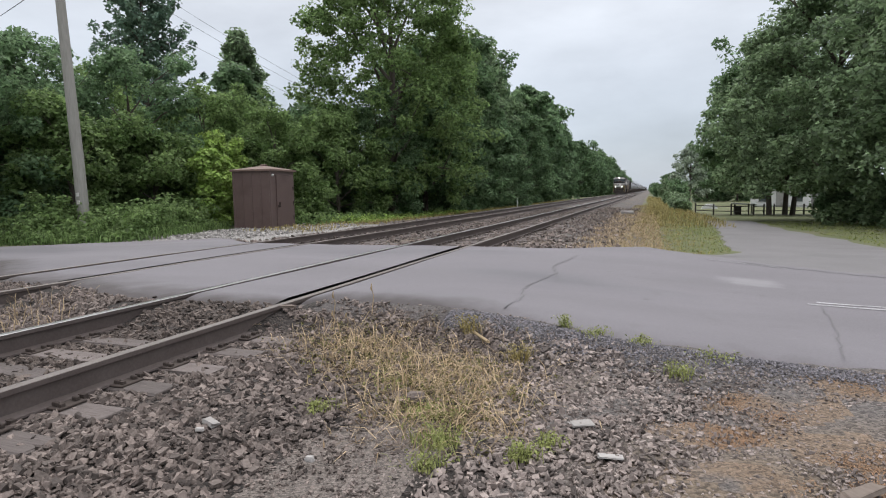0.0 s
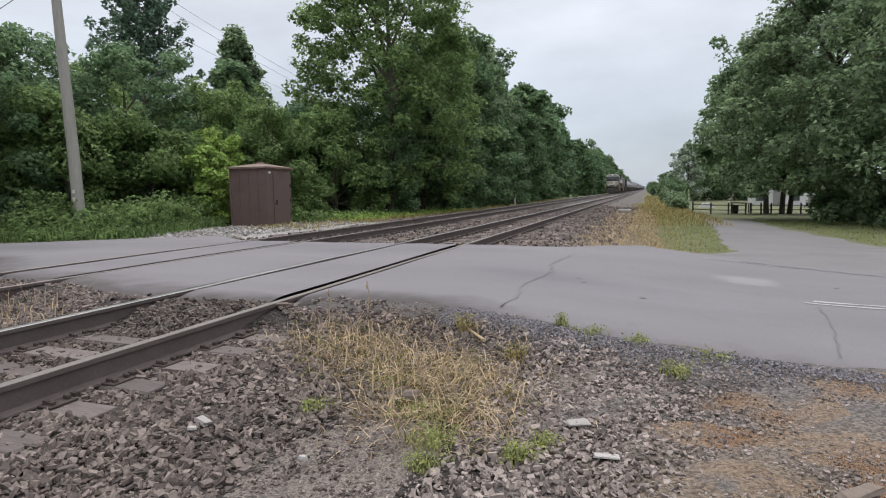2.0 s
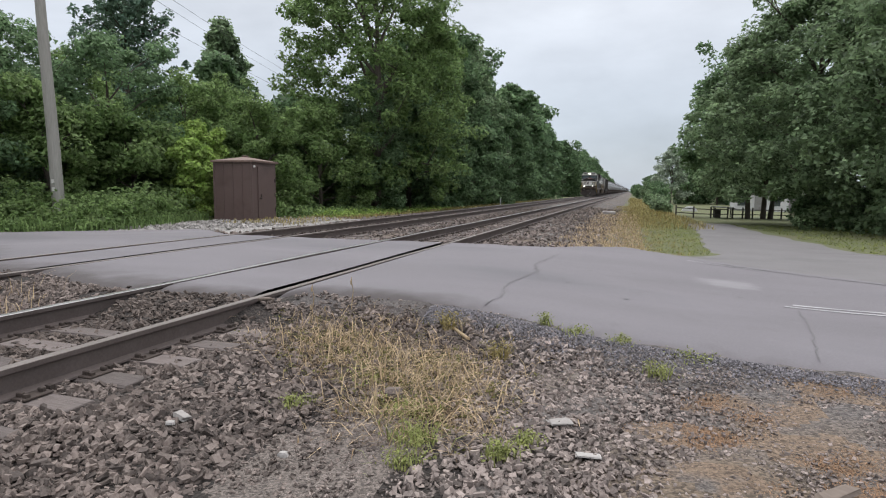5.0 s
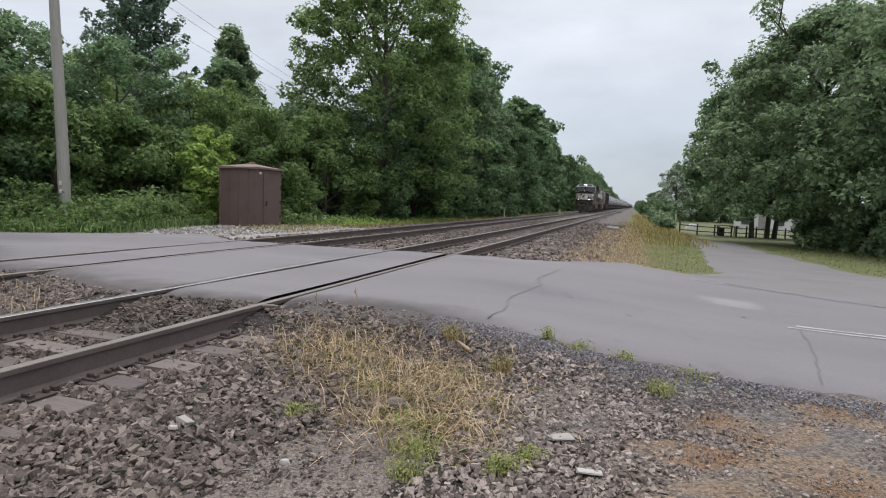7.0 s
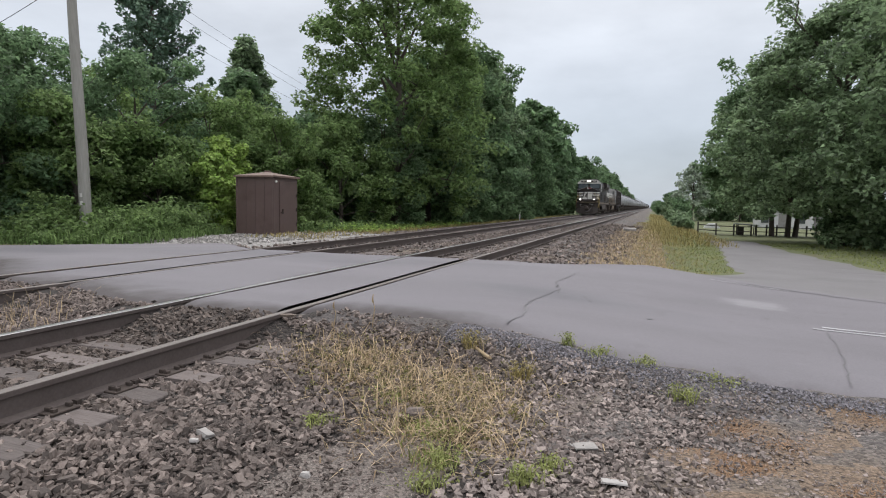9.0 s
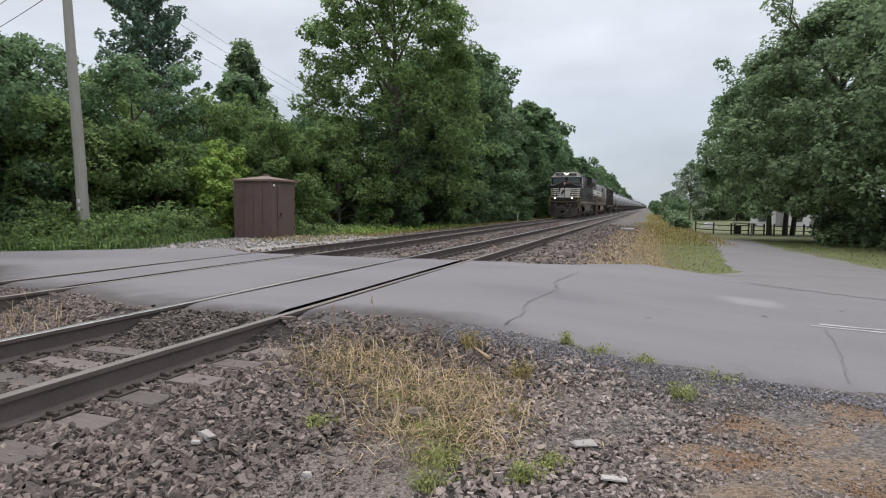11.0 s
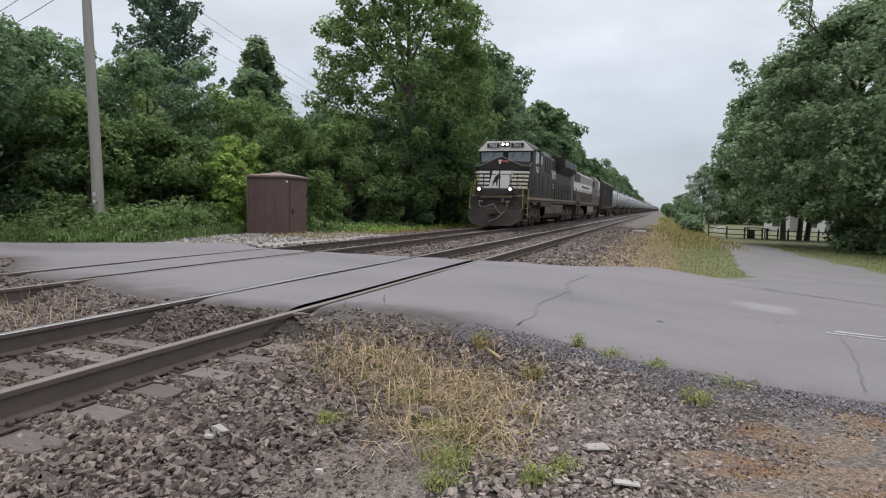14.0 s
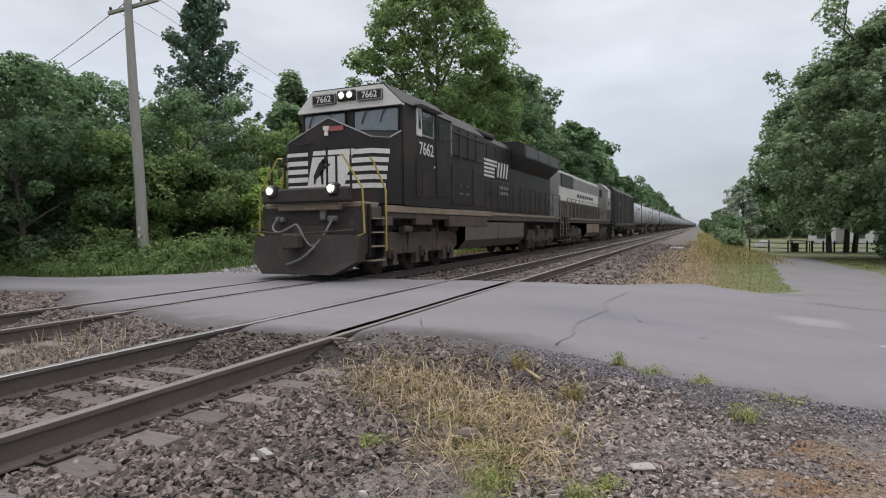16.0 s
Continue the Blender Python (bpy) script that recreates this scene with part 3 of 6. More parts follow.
# ---- steel shed ----
def steel_shed(m):
    s = empty("shed", m, "brown painted steel equipment shed on a gravel pad", "shed")
    w, d, h = 1.68, 1.8, 2.4
    part("skid", boxes((0, 0, 0.05, w + 0.06, d + 0.06, 0.1), bevel=0.01), M_IRON, s)
    part("body", boxes((0, 0, 0.1 + (h - 0.1) / 2, w, d, h - 0.1), bevel=0.012), M_SHED, s)
    for k in range(3):
        x = -w / 2 + w * (0.25 + 0.25 * k)
        part("seam", boxes((x, -d / 2 - 0.012, h / 2 + 0.05, 0.035, 0.03, h - 0.12), bevel=0.004), M_SHED, s)
    for x in (-w / 2, w / 2):
        part("corner_trim", boxes((x, -d / 2, h / 2 + 0.05, 0.07, 0.07, h - 0.1), bevel=0.01), M_SHED, s)
    door = part("door", boxes((w / 2 + 0.018, 0.12, h / 2, 0.035, d * 0.68, h - 0.3), bevel=0.008), M_SHED, s)
    part("handle", boxes((w / 2 + 0.06, -0.32, 1.05, 0.05, 0.05, 0.2), (w / 2 + 0.07, -0.38, 1.0, 0.04, 0.16, 0.05), bevel=0.01), M_IRON, door, "dark door latch")
    for z in (0.5, 1.1, 1.7):
        part("hinge", boxes((w / 2 + 0.045, 0.76, z, 0.03, 0.05, 0.14), bevel=0.006), M_IRON, door)
    bm = bmesh.new()
    o = 0.09
    base = [(-w / 2 - o, -d / 2 - o), (w / 2 + o, -d / 2 - o), (w / 2 + o, d / 2 + o), (-w / 2 - o, d / 2 + o)]
    lo, hi = [bm.verts.new((x, y, h)) for x, y in base], [bm.verts.new((x, y, h + 0.07)) for x, y in base]
    top = bm.verts.new((0, 0, h + 0.26))
    for k in range(4):
        bm.faces.new((lo[k], lo[(k + 1) % 4], hi[(k + 1) % 4], hi[k]))
        bm.faces.new((hi[k], hi[(k + 1) % 4], top))
    bm.faces.new(lo[::-1])
    part("roof", bm, M_SHEDROOF, s, "faded brown pyramid roof")
    part("vent_cap", boxes((0, 0, h + 0.27, 0.22, 0.22, 0.06), bevel=0.02), M_SHEDROOF, s)
    bm = bmesh.new()
    bmesh.ops.create_uvsphere(bm, u_segments=10, v_segments=6, radius=0.05, matrix=Matrix.Translation((w / 2 + 0.05, -d / 2 + 0.12, h - 0.17)))
    part("lamp", bm, M_WHITE, s, "small white lamp")
    return s


steel_shed(pose(-11.45, 20.9, -0.3, 0, 0, 3))


# ---- utility pole and cables ----
def utility_pole(m, label):
    p = empty("utility_pole", m, label, "pole")
    bm = bmesh.new()
    tube(bm, [(0, 0, -0.5), (0.0, 0.02, 3), (-0.02, 0.0, 6), (-0.05, 0, 10.4)], [0.19, 0.175, 0.155, 0.12], 14)
    part("shaft", bm, M_POLE, p)
    part("crossarm", boxes((0, 0.16, 9.35, 2.4, 0.1, 0.12), bevel=0.01), M_POLE, p)
    for x in (-1.1, -0.4, 0.4, 1.1):
        bm = bmesh.new()
        tube(bm, [(x, 0.16, 9.41), (x, 0.16, 9.5), (x, 0.16, 9.56)], [0.03, 0.05, 0.03], 8)
        part("insulator", bm, M_IRON, p)
    for z in (1.5, 1.75):
        part("tag", boxes((0.05, -0.165, z, 0.1, 0.02, 0.12)), M_WHITE, p, "small white tag")
    bm = bmesh.new()
    tube(bm, [(-0.15, 0.12, 0), (-0.14, 0.11, 3), (-0.13, 0.09, 8)], 0.015, 5)
    part("ground_wire", bm, M_WIRE, p)
    return p


POLE_X, POLE_Y = -13.85, 14.5
utility_pole(pose(POLE_X, POLE_Y, -0.5, 0, -2.4, 0), "weathered grey wooden utility pole in roadside weeds")
utility_pole(pose(POLE_X - 4.5, POLE_Y + 62, -0.9), "weathered utility pole hidden among the trees")


def cable(a, b, sag, r=0.012):
    a, b = Vector(a), Vector(b)
    bm = bmesh.new()
    pts = [a.lerp(b, k / 24) - Vector((0, 0, 4 * sag * (k / 24) * (1 - k / 24))) for k in range(25)]
    tube(bm, pts, r, 5)
    return tagged(part("cable", bm, M_WIRE), "thin black overhead cable strung between utility poles", "cable", "overhead cables")


for dx, z in ((-1.1, 9.0), (0.4, 9.0), (1.1, 9.0)):
    cable((POLE_X + dx - 0.45, POLE_Y + 0.16, z), (POLE_X - 4.5 + dx, POLE_Y + 62.16, z - 0.2), 2.5, 0.0065)
for dx, z in ((-0.4, 9.0), (0.0, 8.3)):
    cable((POLE_X + dx - 0.45, POLE_Y + 0.16, z), (POLE_X - 33 + dx, POLE_Y + 11, z + 1.0), 0.7, 0.012)


# ---- trees ----
def leaf_quads(rng, centres, radii, per, size, flat=0.7, corners=4):
    """Leaf-shaped pieces scattered in the outer part of each flattened clump, facing outward and up; three corners each for far ones."""
    n = len(centres) * per
    c, r = np.repeat(centres, per, 0), np.repeat(radii, per)
    d = rng.normal(size=(n, 3))
    d /= np.linalg.norm(d, axis=1, keepdims=True)
    p = c + d * (r * rng.uniform(0.45, 1.05, n) ** 0.7)[:, None] * np.array([1, 1, flat])
    nrm = d * 0.6 + rng.normal(size=(n, 3)) * 0.5 + np.array([0, 0, 0.7])
    nrm /= np.linalg.norm(nrm, axis=1, keepdims=True)
    a = np.cross(nrm, rng.normal(size=(n, 3)))
    a /= np.linalg.norm(a, axis=1, keepdims=True) + 1e-9
    b = np.cross(nrm, a)
    s = (size * rng.uniform(0.6, 1.3, n))[:, None]
    tip = nrm * s * 0.15
    if corners == 3:
        return np.stack([p + a * s * 0.68 - tip, p - a * s * 0.34 + b * s * 0.44, p - a * s * 0.34 - b * s * 0.44], 1).reshape(-1, 3)
    return np.stack([p - a * s * 0.5 - tip, p + b * s * 0.32, p + a * s * 0.5 - tip, p - b * s * 0.32], 1).reshape(-1, 3)


def tree(m, seed, h, r, leaves, size, mat, label, low=0.12, clump=0.95, trunk=0.2, narrow=0.0, category="tree", lean=0.0, dense=1.0, corners=3):
    rng = np.random.default_rng(seed)
    rnd = random.Random(seed)
    t = empty("tree" if category == "tree" else "bush", m, label, category)
    bm = bmesh.new()
    top = Vector((lean, 0, h * 0.86))
    spine = [Vector((0, 0, -0.3)), Vector((lean * 0.1 + rnd.uniform(-.1, .1), 0.05, h * 0.18)), Vector((lean * 0.4 + rnd.uniform(-.3, .3), rnd.uniform(-.3, .3), h * 0.45)), top]
    tube(bm, spine, [trunk * 1.35, trunk, trunk * 0.7, trunk * 0.12], 8)
    cs, rs = [], []
    nb = 9 + int(r)
    for k in range(nb):
        u = low + 0.04 + (0.92 - low) * (k + rnd.random() * 0.6) / nb
        z0 = h * max(0.15, u * 0.72)
        s0 = spine[1].lerp(spine[3], max(0.0, (z0 / h - 0.18) / 0.68))
        s0.z = z0
        ang = k * 2.4 + rnd.uniform(-.5, .5)
        reach = r * (0.95 - 0.5 * abs(u - 0.42) - narrow * u) * rnd.uniform(0.7, 0.98)
        end = Vector((s0.x + math.cos(ang) * reach, s0.y + math.sin(ang) * reach, h * u + reach * 0.22))
        mid = s0.lerp(end, 0.5) + Vector((0, 0, reach * 0.12))
        tube(bm, [s0, mid, end], [trunk * 0.42, trunk * 0.25, trunk * 0.05], 5)
        for q in range(3):
            e2 = mid.lerp(end, 0.3 + 0.3 * q) + Vector((rnd.uniform(-1, 1), rnd.uniform(-1, 1), rnd.uniform(-.2, 1))) * reach * 0.35
            tube(bm, [mid.lerp(end, 0.1 + 0.25 * q), e2], [trunk * 0.14, trunk * 0.04], 4)
            cs.append(e2)
            rs.append(clump * rnd.uniform(0.7, 1.15))
        cs.append(end)
        rs.append(clump * rnd.uniform(0.8, 1.3))
    # fill the outer crown with clumps
    n = int((20 + 9.0 * r * h / 6 / clump) * dense)
    for k in range(n):
        ang, u = rnd.uniform(0, math.tau), low + (1 - low) * rnd.random() ** 0.85
        prof = math.sin(math.pi * min(1, 0.16 + 0.84 * (u - low) / (1 - low)) ** 0.8) ** 0.6 * (1 - narrow * u)
        rr = r * prof * math.sqrt(rnd.uniform(0.35, 1.0)) * rnd.uniform(0.85, 1.08)
        cs.append(Vector((lean * u + math.cos(ang) * rr, math.sin(ang) * rr, h * u)))
        rs.append(clump * rnd.uniform(0.6, 1.25))
    part("trunk", bm, M_BARK, t)
    per = max(6, leaves // len(cs))
    me = mesh_from("crown", leaf_quads(rng, np.array([tuple(c) for c in cs]), np.array(rs), per, size, corners=corners), corners, mat)
    crown = new("crown", me)
    crown.parent = t
    return t


def conifer(m, seed, h, r, mat, label):
    rng = np.random.default_rng(seed)
    rnd = random.Random(seed)
    t = empty("tree", m, label, "tree")
    bm = bmesh.new()
    tube(bm, [(0, 0, -0.3), (0, 0, h * 0.5), (0.1, 0, h * 0.98)], [0.26, 0.16, 0.03], 8)
    cs, rs = [], []
    z = h * 0.2
    while z < h * 0.99:
        u = (z / h - 0.2) / 0.8
        reach = r * (1 - u) ** 0.6 + 0.2
        for k in range(7):
            ang, q = rnd.uniform(0, math.tau), reach * rnd.uniform(0.45, 1.12)
            e = Vector((math.cos(ang) * q, math.sin(ang) * q, z + q * 0.5))
            tube(bm, [(0, 0, z - 0.1), e], [0.05, 0.012], 4)
            for u in (0.4, 0.6, 0.8, 1.0):
                cs.append(e * u + Vector((0, 0, z * (1 - u) + rnd.uniform(-0.1, 0.2))))
                rs.append(0.3 + 0.3 * (1 - u) + rnd.uniform(-.08, .12))
        z += h * 0.035
    part("trunk", bm, M_BARK, t)
    crown = new("crown", mesh_from("crown", leaf_quads(rng, np.array([tuple(c) for c in cs]), np.array(rs), 42, 0.24, 1.1, 3), 3, mat))
    crown.parent = t
    return t


def gz(x, y):
    return float(land_z(x, y))


GREEN = "broad green summer tree at the edge of the railway woods"
# the large tree by the far track
tree(pose(-12.6, 36.5, gz(-12.6, 36.5)), 11, 19.8, 6.5, 60000, 0.22, M_LEAF_BRIGHT, "tall broad green tree with open limbs beside the railway", low=0.06, clump=0.66, trunk=0.30, dense=2.3)
tree(pose(-12.4, 42.0, gz(-12.4, 42)), 12, 9.0, 4.2, 16000, 0.30, M_LEAF, GREEN, low=0.05, trunk=0.2)
tree(pose(-16.5, 33.0, gz(-16, 33)), 13, 7.0, 3.6, 14000, 0.30, M_LEAF, GREEN, low=0.05, trunk=0.2)
# woods along the track, near to far
base_trees = [tree(pose(-13.0 - k, 50.0 + 9 * k, -0.8), 20 + k, 15.6 + 1.2 * k, 5.7, 27000, 0.33, M_LEAF if k != 1 else M_LEAF_DARK, GREEN, low=0.03, clump=0.95, trunk=0.26, narrow=0.08, dense=1.3) for k in range(3)]
far_trees = [tree(pose(-12.5 - 0.5 * k, 80.0 + 11 * k, -0.8), 30 + k, 15.4 + 0.6 * k, 6.2, 8000, 0.64, M_LEAF, "dense green tree in the row along the tracks", low=0.03, clump=1.15, trunk=0.28, narrow=0.1) for k in range(3)]
rnd = random.Random(77)
for x, y, z in ((-17.5, 112, 0.78), (-21.0, 122, 0.8), (-22.0, 140, 0.8), (-20.5, 158, 0.8)):
    copy_thing(far_trees[rnd.randrange(3)], pose(x, y, -0.9, 0, 0, rnd.uniform(0, 360)) @ Matrix.Scale(z, 4))
y = 172.0
while y < 620:
    copy_thing(far_trees[rnd.randrange(3)], pose(-14.0 + rnd.uniform(-1.5, 0.5), y, -0.9, 0, 0, rnd.uniform(0, 360)) @ Matrix.Scale(rnd.uniform(0.9, 1.1) * (1.0 - 0.0009 * (y - 172)), 4))
    y += 6 + 0.025 * y
for x, y, z in ((-22, 62, 1.0), (-11.6, 47, 0.6), (-10.4, 57, 0.6), (-10.3, 69, 0.62)):
    copy_thing(base_trees[rnd.randrange(3)], pose(x, y, -1.0, 0, 0, rnd.uniform(0, 360)) @ Matrix.Scale(z, 4))
# woods behind the shed and the pole
conifer(pose(-29.6, 33.0, -1.0), 41, 20.5, 4.0, M_NEEDLE, "tall dark green spruce rising above the bushes")
tree(pose(-33.0, 47.5, -1.0), 42, 17.0, 2.6, 12000, 0.42, M_LEAF_DARK, "tall slim tree with a rounded dull green top", low=0.2, narrow=0.15)
tree(pose(-25.0, 36.5, -1.0), 47, 11.0, 2.6, 12000, 0.36, M_LEAF, GREEN, low=0.05)
bush_spec = [(-14.0, 25.5, 5.4, 2.9, 0), (-17.0, 24.0, 6.6, 3.2, 0), (-17.5, 20.0, 7.6, 3.4, 1), (-20.0, 17.0, 8.0, 3.6, 1), (-18.0, 13.0, 7.4, 3.2, 1), (-20.5, 9.5, 8.6, 3.8, 1), (-13.2, 30.0, 6.0, 3.2, 0), (-19.0, 29.0, 7.5, 3.6, 0), (-23.0, 23.0, 8.2, 3.6, 0), (-25.5, 13.0, 8.6, 3.8, 1), (-14.8, 22.0, 4.1, 1.5, 2), (-13.6, 20.2, 3.1, 0.8, 2), (-12.0, 33.4, 8.0, 2.7, 1), (-22.0, 37.0, 6.6, 3.6, 0), (-16.2, 16.0, 4.6, 2.3, 0), (-15.6, 19.2, 4.2, 2.0, 0), (-23.5, 17.5, 8.8, 3.4, 1), (-27.5, 9.0, 9.4, 4.0, 1), (-24.0, 5.5, 8.6, 3.8, 1), (-30.0, 18.0, 8.6, 4.0, 1), (-28.0, 24.5, 8.4, 3.8, 1), (-28.0, 40.5, 8.8, 3.6, 1), (-23.5, 31.0, 7.6, 3.2, 1)]
for k, (x, y, h, r, c) in enumerate(bush_spec):
    tree(pose(x, y, gz(x, y)), 50 + k, h, r, 17000 if k < 16 else 10000, 0.155 if k < 16 else 0.23, (M_LEAF_BRIGHT, M_LEAF, M_LEAF_LIME)[c], "dense leafy green thicket at the wood's edge" if c != 2 else "bright green shrub beside the steel shed", low=0.02, clump=0.6 if c != 2 else 0.4, trunk=0.1 if c != 2 else 0.05, category="tree" if h > 5 else "bush")
# trees by the house drive
RIGHT = "large spreading shade tree beside the driveway"
tree(pose(12.1, 33.5, gz(12, 33)), 171, 11.3, 5.9, 60000, 0.185, M_LEAF_DARK, RIGHT, low=0.13, clump=0.66, trunk=0.24, dense=2.3)
for k, (x, y, h, r, lean, mat) in enumerate(((11.9, 49.0, 11.8, 4.9, -0.7, M_LEAF), (13.0, 49.6, 11.6, 5.0, 0.3, M_LEAF), (13.6, 50.2, 10.5, 4.8, 1.2, M_LEAF_DARK))):
    tree(pose(x, y, gz(x, y)), 76 + k, h, r, 19000, 0.26, mat, "slender dark-stemmed shade tree standing by the fence", low=0.14, clump=0.85, trunk=0.15, lean=lean, dense=1.4)
tree(pose(17.0, 28.0, gz(17, 28)), 79, 12.6, 8.0, 84000, 0.195, M_LEAF_DARK, RIGHT, low=0.02, clump=0.74, trunk=0.32, dense=2.5)
tree(pose(22.0, 37.0, gz(22, 37)), 74, 12.5, 7.5, 26000, 0.34, M_LEAF_DARK, RIGHT, low=0.08, clump=1.15, trunk=0.3)
tree(pose(10.0, 112, -1.3), 178, 10.0, 3.2, 8000, 0.34, M_LEAF_PALE, "feathery tree with pale grey-green leaves", low=0.05, clump=0.75, trunk=0.16)
for x, y, s in ((13.4, 118, 0.5), (15.8, 124, 0.52), (18.6, 120, 0.5), (21.5, 122, 0.55), (26.5, 120, 0.55), (30, 118, 0.55), (34.5, 122, 0.6), (16, 150, 0.7), (23, 130, 0.7), (31, 140, 0.8), (8.6, 150, 0.33), (9.4, 175, 0.42), (9.0, 230, 0.46), (43, 150, 0.9), (58, 150, 1), (10.5, 300, 0.42)):
    copy_thing(far_trees[rnd.randrange(3)], pose(x, y, -1.3, 0, 0, rnd.uniform(0, 360)) @ Matrix.Scale(s, 4))
for k, (x, y, h, r) in enumerate(((6.2, 58, 0.6, 0.5), (6.5, 68, 0.9, 0.7), (6.3, 80, 1.3, 1.0), (6.9, 95, 1.6, 1.3), (6.9, 115, 3.6, 1.8), (6.7, 74, 1.1, 0.7), (16.5, 31, 2.3, 2.0), (19.5, 30, 2.4, 2.2), (14.2, 33, 1.5, 1.3), (22.5, 27, 2.6, 2.4), (18.0, 34, 2.8, 2.4), (15.6, 36, 2.2, 2.0), (12.2, 33.2, 1.3, 1.0), (13.2, 32.6, 1.7, 1.2), (7.4, 132, 4.4, 2.0), (7.6, 102, 3.6, 1.8), (7.3, 88, 2.6, 1.4), (5.6, 150, 2.9, 1.5), (5.5, 200, 3.6, 1.9), (5.4, 280, 4.6, 2.6), (5.2, 380, 5.2, 3.0))):
    tree(pose(x, y, gz(x, y)), 80 + k, h, r, 4000, 0.14 if 5 < k < 14 else 0.24, M_LEAF if k > 5 else M_LEAF_DARK, "low leafy bush on the grassy verge" if k < 6 or k > 13 else "dark green hedge bush under the trees", low=0.02, clump=0.6, trunk=0.06, category="bush")


# ---- loose stones of the ballast ----
def stone_shapes(n, seed=5):
    out = []
    rng = np.random.default_rng(seed)
    for k in range(n):
        v = np.array([(x, y, z) for x in (-0.5, 0.5) for y in (-0.5, 0.5) for z in (-0.5, 0.5)])
        v = (v * rng.uniform(0.55, 1.15, (8, 3)) + rng.normal(0, 0.06, (8, 3))) * np.array([1.4, 1.0, 0.5]) * rng.uniform(0.75, 1.25, 3)
        q = [(0, 1, 3, 2), (4, 6, 7, 5), (0, 4, 5, 1), (2, 3, 7, 6), (0, 2, 6, 4), (1, 5, 7, 3)]
        f = np.array([t for a, b, c, d in q for t in ((a, b, c), (a, c, d))])
        out.append((v, f))
    return out


SHAPES = stone_shapes(14)


def stones(rng, x0, x1, y0, y1, count, s0, s1, keep=None, wedge=True):
    """Places and sizes of stones strewn over a stretch of ground."""
    x, y = rng.uniform(x0, x1, count), rng.uniform(y0, y1, count)
    ok = np.ones(count, bool)
    for c in (NEAR, FAR):
        for sx in (-0.7525, 0.7525):
            ok &= np.abs(x - c - sx) > 0.09
    for c in (NEAR, FAR):
        ty = np.array(TIE_Y[c])
        on_tie = (np.abs(x - c) < 1.32) & (np.abs(y[:, None] - ty[None, :]).min(1) < 0.125)
        ok &= ~on_tie | (rng.uniform(0, 1, count) < np.where(np.abs(x - c) < 0.62, 0.4, 0.05))
    ok &= (y < road_near(x) + rng.uniform(-0.25, 0.16, count)) | (y > road_far(x) + 0.05)
    if wedge:
        ok &= (x > 3.4 - 1.85 * y) & (y > 1.5)
    for mx, my, mr in MOSS:
        ok &= (((x - mx) / 1.35) ** 2 + ((y - my) / 0.75) ** 2 > mr ** 2) | (rng.uniform(0, 1, count) < 0.34)
    shoulder = (x > 0.15) & (x < 2.1) & (y < 8) & (y > road_near(x) - 0.42 - 0.1 * wob(x, y, 3.0))
    ok &= ~shoulder | (rng.uniform(0, 1, count) < 0.3)
    if keep is not None:
        ok &= keep(x, y, rng.uniform(0, 1, count))
    x, y = x[ok], y[ok]
    s = (s0 + (s1 - s0) * rng.uniform(0, 1, len(x)) ** 1.4) * (1 - 0.45 * smoothstep(3.2, 4.6, x) * (y < 8)) * np.where((x > 1.7) & (x < 2.6) & (y > 2.0) & (y < 3.7), 0.5, 1.0)
    s = s * np.where((x > 1.0) & (y < 8) & (y > road_near(x) - 0.4 - 0.15 * wob(x, y, 3.0)), 0.5, 1.0)
    return np.stack([x, y, land_z(x, y) + s * rng.uniform(-0.05, 0.5, len(x)), s], 1)


def stone_field(name, spots, rng, mat, label, category="stones", kind="stuff"):
    V, n = [], len(spots)
    pick = rng.integers(0, len(SHAPES), n)
    for k, (v, f) in enumerate(SHAPES):
        sp = spots[pick == k]
        m = len(sp)
        q = rng.normal(size=(m, 4)) * np.array([1, 0.42, 0.42, 1])
        q /= np.linalg.norm(q, axis=1, keepdims=True)
        w, a, b, c = q.T
        R = np.stack([1 - 2 * (b * b + c * c), 2 * (a * b - c * w), 2 * (a * c + b * w), 2 * (a * b + c * w), 1 - 2 * (a * a + c * c), 2 * (b * c - a * w), 2 * (a * c - b * w), 2 * (b * c + a * w), 1 - 2 * (a * a + b * b)], -1).reshape(m, 3, 3)
        P = np.einsum("mij,vj->mvi", R, v) * sp[:, None, 3:4] + sp[:, None, :3]
        V.append((P, f))
    verts, faces, o = [], [], 0
    for P, f in V:
        m = P.shape[0]
        verts.append(P.reshape(-1, 3))
        faces.append((f[None] + (np.arange(m) * 8)[:, None, None]).reshape(-1, 3) + o)
        o += m * 8
    verts, faces = np.concatenate(verts), np.concatenate(faces)
    me = bpy.data.meshes.new(name)
    me.vertices.add(len(verts))
    me.vertices.foreach_set("co", verts.astype(np.float32).ravel())
    me.loops.add(faces.size)
    me.loops.foreach_set("vertex_index", faces.astype(np.int32).ravel())
    me.polygons.add(len(faces))
    me.polygons.foreach_set("loop_start", np.arange(0, faces.size, 3, dtype=np.int32))
    me.polygons.foreach_set("use_smooth", np.zeros(len(faces), bool))
    me.update(calc_edges=True)
    me.materials.append(mat)
    return tagged(new(name, me), label, category, kind=kind)


